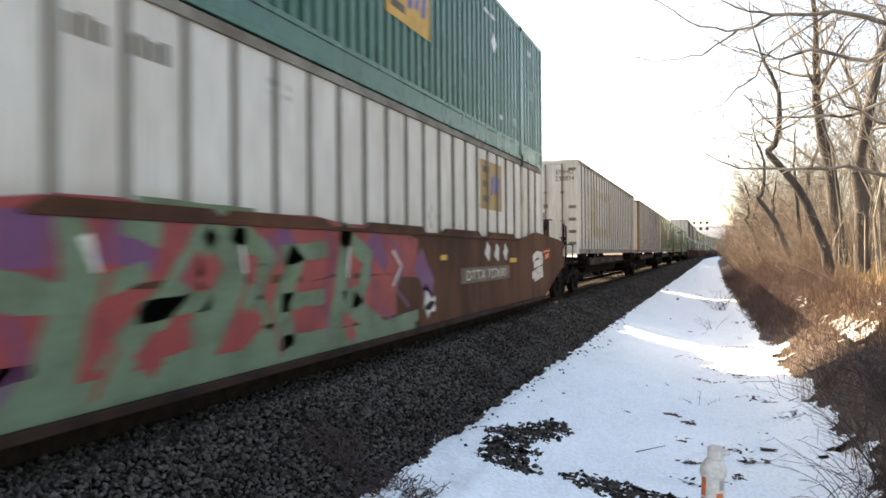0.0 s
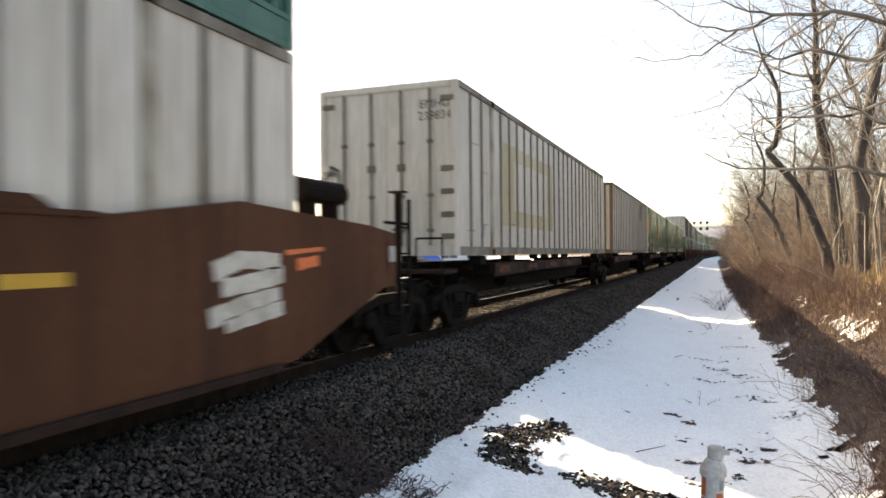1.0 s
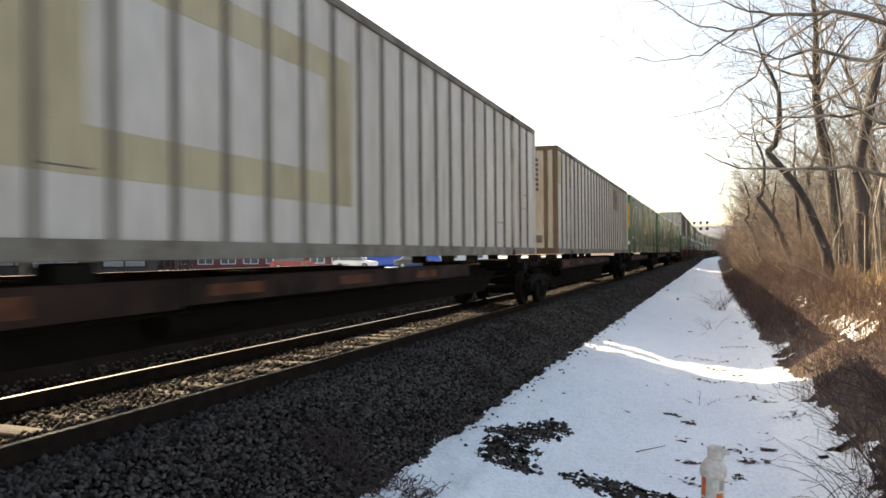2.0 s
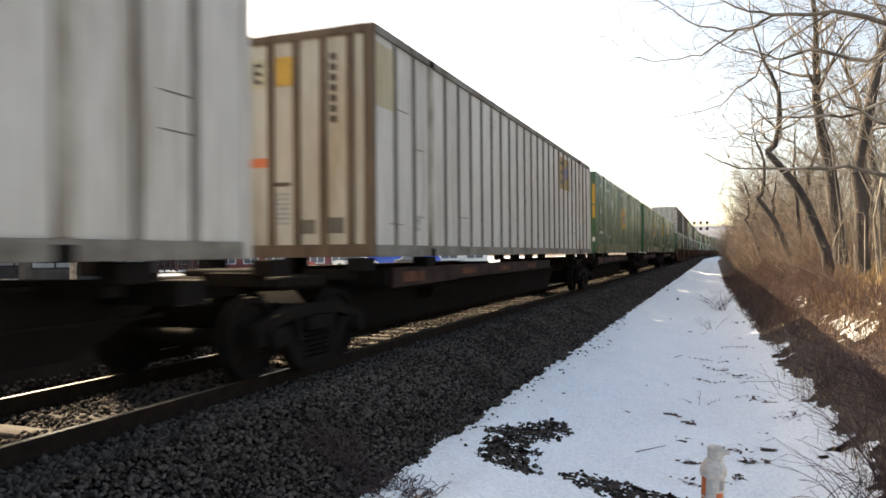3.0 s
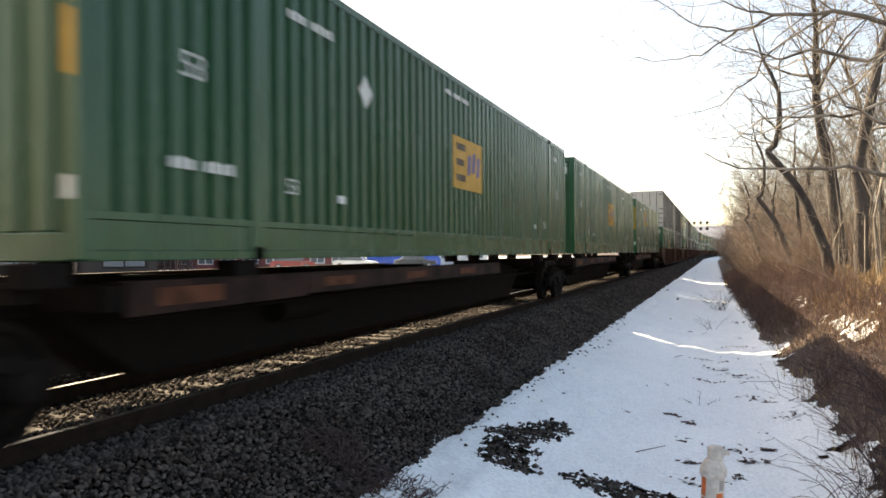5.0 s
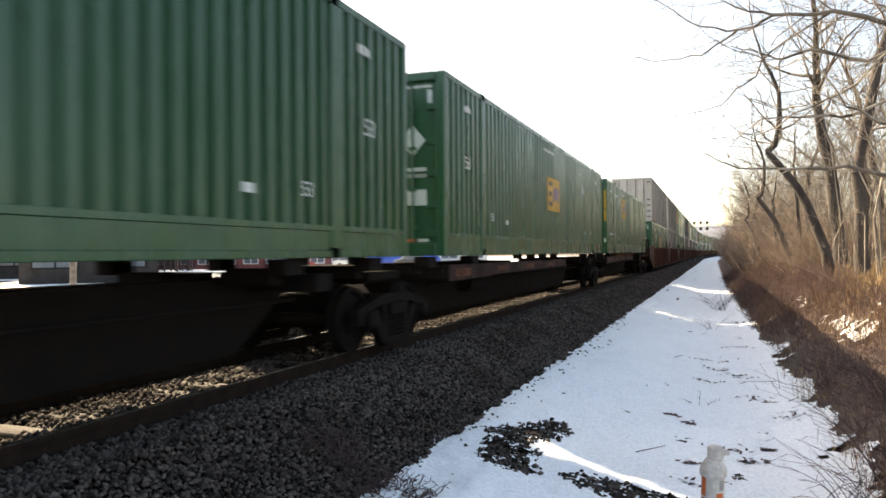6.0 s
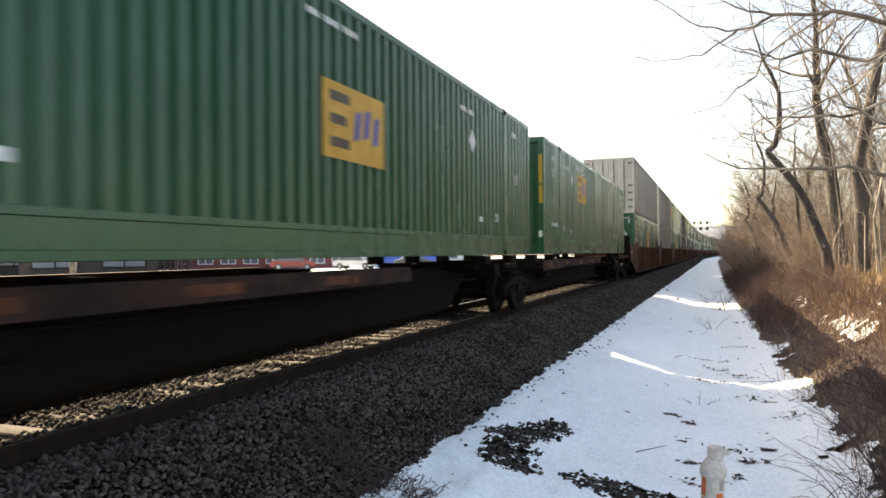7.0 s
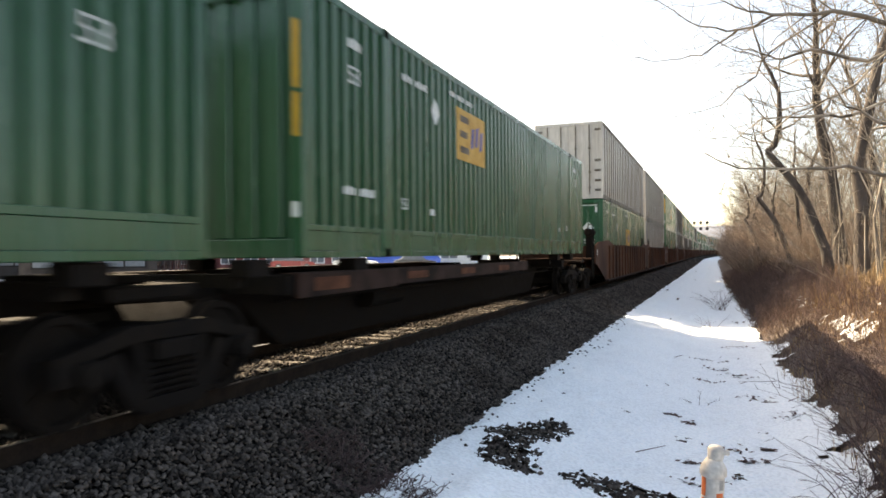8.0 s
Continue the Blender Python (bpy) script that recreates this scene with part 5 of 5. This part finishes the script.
spots = []
for _ in range(30000):
    y = 6 + 60 * rnd.random() ** 1.5
    x = rnd.uniform(2.3, 7.5)
    if rough(x, y, 0.6) + 0.15 * (x - 2.6) > -0.05:
        spots.append((x, y, bank(x, y), rnd.uniform(0.15, 0.55), max(0.008, 0.0006 * y)))
for _ in range(3500):
    y = 7 + 25 * rnd.random() ** 1.3
    x = rnd.uniform(snow_right(y) - 0.2, 2.8)
    if rough(x + 3, y, 0.9) > 0.1:
        spots.append((x, y, bank(x, y), rnd.uniform(0.1, 0.35), 0.008))
blades("dry_grass", "sunlit tan dry grass and weeds on the bank", spots)

bank_snow = strip("snow_patch", M_SNOW, np.arange(2.0, 4.4, 0.06), growing(9, 50, 0.07, 0.006), lambda x, y: ground_height(x, y) + 0.10 + 0.02 * rough(x, y, 4), lambda x, y: rough(x, y * 0.5, 0.75) + 0.45 * rough(x, y, 3) + 0.3 * rough(x, y, 8) - 1.3 * abs(x - 2.3 - 0.015 * (y - 14)) > 0.38)
tagged(bank_snow, "scattered old snow patches between the dry weeds", "snow", kind="structure")


def cane_bush(name, x, y, count, h, seed, label, r=0.0045):
    rnd = random.Random(seed)
    t = thing(name, pose(0, 0, 0), label, "bush", "bare bushes in the snow")
    segs = []
    for _ in range(count):
        p = Vector((x + rnd.gauss(0, 0.12), y + rnd.gauss(0, 0.15), level(x, y)))
        a = rnd.uniform(0, math.tau)
        d = Vector((0.55 * math.cos(a), 0.55 * math.sin(a), 1)).normalized()
        n, l = 7, h * rnd.uniform(0.6, 1.2)
        for k in range(n):
            e = p + d * l / n
            segs.append((*p, *e, r * (1 - 0.12 * k), r * (1 - 0.12 * (k + 1))))
            if k > 1 and rnd.random() < 0.8:
                nd = (d + Vector((rnd.gauss(0, 0.7), rnd.gauss(0, 0.7), rnd.gauss(0, 0.4)))).normalized()
                segs.append((*e, *(e + nd * l * rnd.uniform(0.1, 0.3)), r * 0.5, r * 0.2))
            d = (d + Vector((0.10 * math.cos(a), 0.10 * math.sin(a), -0.10)) + Vector((rnd.gauss(0, 0.07), rnd.gauss(0, 0.07), 0))).normalized()
            p = e
    tagged(tubes("cane", M_CANE, segs, t, 5), kind="stuff")
    return t


cane_bush("bare_bush", 1.50, 7.5, 46, 1.25, 1, "arching bare canes of a bramble in the snow")
cane_bush("bare_bush", 2.0, 9.0, 44, 1.3, 2, "arching bare canes of a bramble in the snow")
cane_bush("bare_bush", 1.45, 6.5, 46, 1.05, 3, "arching bare canes of a bramble in the snow")
cane_bush("bare_bush", 2.2, 7.9, 44, 1.4, 8, "arching bare canes of a bramble in the snow")
cane_bush("bare_bush", 1.15, 7.0, 30, 0.8, 11, "arching bare canes of a bramble in the snow")
cane_bush("bare_bush", 1.95, 10.3, 40, 1.1, 12, "arching bare canes of a bramble in the snow")
cane_bush("bare_bush", 1.85, 7.1, 44, 1.3, 13, "arching bare canes of a bramble in the snow")
cane_bush("bare_bush", 1.6, 12.2, 30, 0.8, 14, "arching bare canes of a bramble in the snow")
cane_bush("bare_bush", 0.15, 30.5, 26, 1.05, 4, "small leafless bush standing in the snow", 0.008)
cane_bush("bare_bush", -0.1, 22.5, 6, 0.6, 5, "sparse dry weed stalks standing in the snow", 0.006)
cane_bush("bare_bush", -0.35, 11.6, 3, 0.35, 6, "single bent weed stalk in the snow", 0.006)
for k in range(9):
    cane_bush("weed_tuft", -3.35 + 0.14 * k, 5.42 - 0.03 * k + 0.12 * (k % 2), 46, 0.22, 70 + k, "low dark red weeds at the foot of the ballast", 0.007)

# dead leaves and twigs on the snow
rnd = random.Random(9)
lv, lf = [], []
LEAVES = [(0.55, 9.2, 0.10), (-0.2, 16.2, 0.30), (0.05, 15.0, 0.25), (-0.15, 13.6, 0.25), (0.1, 9.0, 0.25), (0.35, 8.6, 0.2), (-0.55, 10.6, 0.10), (-0.35, 10.2, 0.10), (0.5, 18.5, 0.4), (0.6, 12.4, 0.3), (-0.1, 7.6, 0.25), (0.9, 10.8, 0.3),
          (-0.3, 8.3, 0.15), (0.4, 14.5, 0.3)]
for cx, cy, rad in LEAVES:
    for _ in range(26):
        x, y = cx + rnd.gauss(0, rad * 0.55), cy + rnd.gauss(0, rad * 0.35)
        z = snow_height(x, y) + 0.004
        a, l = rnd.uniform(0, math.tau), rnd.uniform(0.02, 0.055)
        c, s = math.cos(a) * l, math.sin(a) * l
        k = len(lv)
        lv += [(x - c, y - s, z), (x - s * 0.5, y + c * 0.5, z + rnd.uniform(0, 0.02)), (x + c, y + s, z + rnd.uniform(0, 0.03)), (x + s * 0.5, y - c * 0.5, z + rnd.uniform(0, 0.012))]
        lf.append((k, k + 1, k + 2, k + 3))
tagged(raw_mesh("leaf_litter", M_LEAF, lv, lf), "dark dead leaves scattered on the snow", "leaves", kind="stuff")
tw = []
for _ in range(6):
    x, y = rnd.uniform(-1.2, 1.4), rnd.uniform(7.5, 22)
    if x < snow_right(y):
        a, l = rnd.uniform(0.3, 2.8), rnd.uniform(0.15, 0.5)
        z = snow_height(x, y) + 0.012
        tw.append((x, y, z, x + l * math.cos(a), y + l * math.sin(a), z + rnd.uniform(0, 0.05), 0.006, 0.003))
tagged(tubes("fallen_twigs", M_LEAF, tw, n=5), "thin fallen twigs lying on the snow", "twigs", kind="stuff")

# ---- marker post ----
MX, MY = -0.085, 2.72
marker = thing("marker_post", pose(MX, MY, level(MX, MY), 0, 2.5, 0), "weathered white plastic marker post with orange labels", "marker post")
bm = bmesh.new()
lathe(bm, [(0.039, -0.2), (0.039, 1.605), (0.037, 1.61)], (0, 0, 0), "Z", 24)
tube_part = part("tube", bm, M_POSTWHITE, marker)
bm = bmesh.new()
lathe(bm, [(0.042, 1.598), (0.046, 1.602), (0.046, 1.618), (0.043, 1.630), (0.031, 1.650), (0.026, 1.658)], (0, 0, 0), "Z", 24)
cap = part("cap", bm, M_POSTWHITE, marker, "scuffed white shouldered cap", True)
bm = bmesh.new()
lathe(bm, [(0.025, 1.656), (0.028, 1.665), (0.028, 1.692), (0.023, 1.702), (0.005, 1.704)], (0.006, 0, 0), "Z", 20)
box(bm, 0.02, 0.052, -0.012, 0.012, 1.676, 1.692, 0.004)
part("cap_knob", bm, M_POSTWHITE, cap, "", True)
for a0, a1, z0, z1, mt in ((-2.75, -2.2, 1.53, 1.595, M_ORANGE), (-2.7, -2.25, 1.50, 1.522, M_ORANGE), (-1.25, -0.55, 1.505, 1.545, M_ORANGE), (-1.0, -0.5, 1.555, 1.59, M_GREYINK), (-2.3, -0.9, 1.2, 1.42, M_ORANGE)):
    bm = bmesh.new()
    n = 8
    ring = [[bm.verts.new((0.0398 * math.cos(a0 + (a1 - a0) * k / n), 0.0398 * math.sin(a0 + (a1 - a0) * k / n), z)) for k in range(n + 1)] for z in (z0, z1)]
    for k in range(n):
        bm.faces.new((ring[0][k], ring[0][k + 1], ring[1][k + 1], ring[1][k]))
    part("warning_label", bm, mt, tube_part, "worn orange warning label")

# ---- signal bridge far down the line ----
M_PALE = mat("pale_painted_steel", (0.33, 0.33, 0.33), 0.5, bump=0.05)
GY = 200.0
gantry = thing("signal_bridge", pose(bend(GY), GY, 0), "steel signal bridge with round black signal heads over the track", "signal bridge")
for x in (-12.0, 1.35):
    bm = bmesh.new()
    for dx in (-0.25, 0.25):
        for dy in (-0.25, 0.25):
            box(bm, x + dx - 0.06, x + dx + 0.06, dy - 0.06, dy + 0.06, 0.2, 9.2)
    for k in range(9):
        rod(bm, (x - 0.25, -0.25, 0.5 + k), (x + 0.25, -0.25, 1.3 + k), 0.03, n=5)
    part("leg", bm, M_PALE, gantry)
bm = bmesh.new()
for z in (8.6, 9.5):
    for dy in (-0.4, 0.4):
        box(bm, -12.3, 1.7, dy - 0.035, dy + 0.035, z - 0.035, z + 0.035)
for k in range(14):
    rod(bm, (-12.2 + k, -0.4, 8.6), (-11.2 + k, -0.4, 9.5), 0.035, n=5)
part("truss", bm, M_PALE, gantry)
for x in (-7.0, -5.4, -3.8, -2.2):
    for z in (8.35, 9.95):
        bm = bmesh.new()
        lathe(bm, [(0.38, -0.62), (0.40, -0.60), (0.40, -0.57), (0.2, -0.52), (0.2, -0.42)], (x, 0, z), "Y", 20)
        part("signal_head", bm, M_DARK, gantry, "round black signal target")
for x in (-7.0, -5.4, -3.8, -2.2):
    bm = bmesh.new()
    box(bm, x - 0.04, x + 0.04, -0.50, -0.42, 8.1, 10.2)
    part("signal_mast", bm, M_DARK, gantry)

# ---- beyond the track ----
M_WALLRED = mat("dark_red_siding", (0.20, 0.055, 0.052), 0.75, scale=2, bump=0.1)
M_WALLDARK = mat("dark_house_siding", (0.03, 0.024, 0.022), 0.9, scale=2, bump=0.1)
M_ROOF = mat("asphalt_shingle", (0.025, 0.023, 0.024), 0.95, fine=60, bump=0.4, spec=0.1)
M_TRIM = mat("white_window_trim", (0.72, 0.72, 0.70), 0.5, bump=0.02)
M_PANE = mat("dim_window_glass", (0.12, 0.14, 0.16), 0.08, bump=0.0)
M_TARP = mat("blue_tarpaulin", (0.03, 0.10, 0.42), 0.5, bump=0.1)
M_CARS = [mat("car_paint", c, 0.25, bump=0.0, scale=1) for c in ((0.5, 0.51, 0.52), (0.05, 0.055, 0.06), (0.25, 0.03, 0.03), (0.62, 0.62, 0.6))]


def place_level(x, y):
    return level(x, y) + 0.08


def house(name, x, y, turn, w, d, h, roof, wall, n, label, plinth=0.9, trim=None):
    t = thing(name, pose(x, y, place_level(x, y), 0, 0, turn), label, "house")
    bm = bmesh.new()
    box(bm, -w / 2, w / 2, 0, d, 0, h)
    part("wall", bm, wall, t)
    bm = bmesh.new()
    a = [bm.verts.new(v) for v in ((-w / 2 - 0.4, -0.4, h), (w / 2 + 0.4, -0.4, h), (w / 2 + 0.4, d + 0.4, h), (-w / 2 - 0.4, d + 0.4, h), (-w / 2 - 0.4, d / 2, h + roof), (w / 2 + 0.4, d / 2, h + roof))]
    for f in ((0, 1, 5, 4), (2, 3, 4, 5), (0, 4, 3), (1, 2, 5), (3, 2, 1, 0)):
        bm.faces.new([a[i] for i in f])
    rf = part("roof", bm, M_ROOF, t)
    bm = bmesh.new()
    box(bm, w * 0.2, w * 0.2 + 0.7, d * 0.5, d * 0.5 + 0.7, h + roof * 0.6, h + roof + 0.9)
    part("chimney", bm, M_WALLRED, rf)
    step = w / n
    for k in range(n):
        for z in ([plinth] if h < 4 else [plinth, plinth + 2.7]):
            cx = -w / 2 + (k + 0.5) * step
            ww = step * 0.34
            bm = bmesh.new()
            box(bm, cx - ww, cx + ww, -0.05, -0.002, z - 0.05, z + 1.35)
            fr = part("window", bm, trim or M_TRIM, t, "framed window")
            for s in (-1, 1):
                bm = bmesh.new()
                box(bm, *sorted((cx + s * 0.05, cx + s * (ww - 0.1))), -0.065, -0.051, z + 0.05, z + 1.25)
                part("pane", bm, M_PANE, fr)
    return t


house("row_house", -51, 66, 30, 27, 9, 3.0, 1.6, M_WALLRED, 11, "long low dark red building with white windows", 0.55)
house("house", -33, 30.5, 48, 7, 8, 3.3, 2.0, M_WALLDARK, 2, "dark single-storey house with a gabled roof", trim=M_ROOF)
house("house", -47, 33, 44, 9, 8, 3.4, 2.2, M_WALLDARK, 3, "dark single-storey house with a gabled roof", trim=M_ROOF)
house("house", -58, 40, 40, 8, 8, 3.6, 2.4, M_WALLDARK, 3, "dark single-storey house with a gabled roof", trim=M_ROOF)
house("shed", -33, 84, 20, 13, 7, 2.9, 0.8, M_TRIM, 4, "low pale shed beyond the track")


def parked_car(x, y, turn, paint_mat, label):
    t = thing("car", pose(x, y, place_level(x, y), 0, 0, turn), label, "car", "cars parked beyond the track")
    bm = bmesh.new()
    prism(bm, [(-2.2, 0.35), (-2.2, 0.75), (-1.3, 0.88), (1.7, 0.95), (2.2, 0.85), (2.25, 0.35)], -0.85, 0.85)
    bmesh.ops.bevel(bm, geom=bm.edges[:], offset=0.06, segments=2, affect="EDGES")
    part("body", bm, paint_mat, t)
    bm = bmesh.new()
    prism(bm, [(-1.2, 0.89), (-0.55, 1.42), (1.0, 1.45), (1.65, 0.94)], -0.74, 0.74)
    cabin = part("glasshouse", bm, M_PANE, t)
    bm = bmesh.new()
    prism(bm, [(-0.6, 1.40), (-0.5, 1.47), (0.95, 1.50), (1.05, 1.44)], -0.7, 0.7)
    part("roof", bm, paint_mat, cabin)
    for s in (-1, 1):
        for yy in (-1.4, 1.4):
            bm = bmesh.new()
            lathe(bm, [(0.2, -0.1), (0.32, -0.1), (0.32, 0.1), (0.2, 0.1)], (s * 0.78, yy, 0.32), "X", 18)
            wh = part("wheel", bm, M_DARK, t)
            bm = bmesh.new()
            lathe(bm, [(0.19, -0.08), (0.19, 0.11 * s)], (s * 0.78, yy, 0.32), "X", 14)
            part("rim", bm, M_STEEL, wh)
        bm = bmesh.new()
        box(bm, *sorted((s * 0.45, s * 0.75)), -2.24, -2.19, 0.6, 0.72)
        part("headlight", bm, M_TRIM, t)


for k, (x, y, turn) in enumerate(((-58, 46, 120), (-52, 49, 118), (-40, 62, 122), (-35, 66, 95), (-64, 43, 110), (-30, 70, 120))):
    parked_car(x, y, turn, M_CARS[k % 4], ("silver", "black", "red", "white")[k % 4] + " car parked on snow beyond the track")
tarp = thing("covered_pile", pose(-35, 78, place_level(-35, 78), 0, 0, 25), "pile under a blue tarpaulin", "pile")
bm = bmesh.new()
box(bm, -4.5, 4.5, -1.5, 1.5, 0, 1.3, 0.35)
part("tarpaulin", bm, M_TARP, tarp)
pole = thing("utility_pole", pose(-27, 24, place_level(-27, 24)), "wooden utility pole with a crossarm", "utility pole")
bm = bmesh.new()
rod(bm, (0, 0, -0.3), (0, 0, 8.4), 0.15, 0.11, 10)
part("pole", bm, M_TIE, pole)
bm = bmesh.new()
box(bm, -1.1, 1.1, -0.16, -0.1, 7.6, 7.75)
part("crossarm", bm, M_TIE, pole)
hedge = []
for _ in range(1500):
    y = rnd.uniform(2, 60)
    shrub(hedge, -11.5 + rnd.gauss(0, 0.8), y, rnd.uniform(0.15, 0.5), 0.008, rnd, 0.4, 2)
tagged(tubes("weeds", M_BRUSH, hedge, n=3), "low dead weeds along the far side of the track", "weeds", kind="stuff")
for k in range(14):
    src, h = kinds[rnd.choice((1, 2, 3))]
    x, y = rnd.uniform(-130, -75), rnd.uniform(30, 150)
    copy_thing(src, pose(x, y, bank(x, y), 0, 0, rnd.uniform(0, 360)))

wood = []
for _ in range(1100):
    a, d = radians(rnd.uniform(40, 80)), rnd.uniform(72, 95)
    shrub(wood, -d * math.sin(a), d * math.cos(a), rnd.uniform(5.0, 10.5), 0.10, rnd, 0.12, 9)
tagged(tubes("far_wood", M_CANE, wood, n=3), "dark leafless wood behind the houses", "woods", kind="stuff")

# wooded ridges on the horizon; the haze of distance is painted in as blue-grey
M_HILL = mat("haze_tinted_ridge", (0.17, 0.19, 0.23), 1.0, dirt=(0.12, 0.13, 0.16), amount=0.7, scale=0.02, fine=0.3, bump=0.0)
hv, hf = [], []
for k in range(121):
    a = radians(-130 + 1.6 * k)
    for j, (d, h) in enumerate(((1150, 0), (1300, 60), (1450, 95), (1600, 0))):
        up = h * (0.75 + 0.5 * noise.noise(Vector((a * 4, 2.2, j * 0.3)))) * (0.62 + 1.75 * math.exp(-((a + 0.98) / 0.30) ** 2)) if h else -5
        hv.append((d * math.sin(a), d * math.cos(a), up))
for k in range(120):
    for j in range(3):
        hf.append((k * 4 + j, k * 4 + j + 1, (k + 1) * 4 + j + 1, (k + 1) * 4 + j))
tagged(raw_mesh("backdrop_hills", M_HILL, hv, hf), "wooded ridge on the horizon with blue-grey haze painted into its colour", "hills", kind="structure")



def motions():
    """The train rolls past at a steady pace; every wheelset turns with it."""
    for ob, y0, z in MOVERS:
        far = y0 > 165
        times = [0.5 * k for k in range(17)] if far else [0, 2, 4, 6, 8]
        walk(ob, [(t, line_pose(y0 - SPEED * t, z)) for t in times])
    step = 1 / 30
    for w, d in WHEELS:
        rows = [(k * step, pose(0, d, 0.42, math.degrees(SPEED * k * step / 0.42))) for k in range(241)]
        walk(w, rows)


motions()
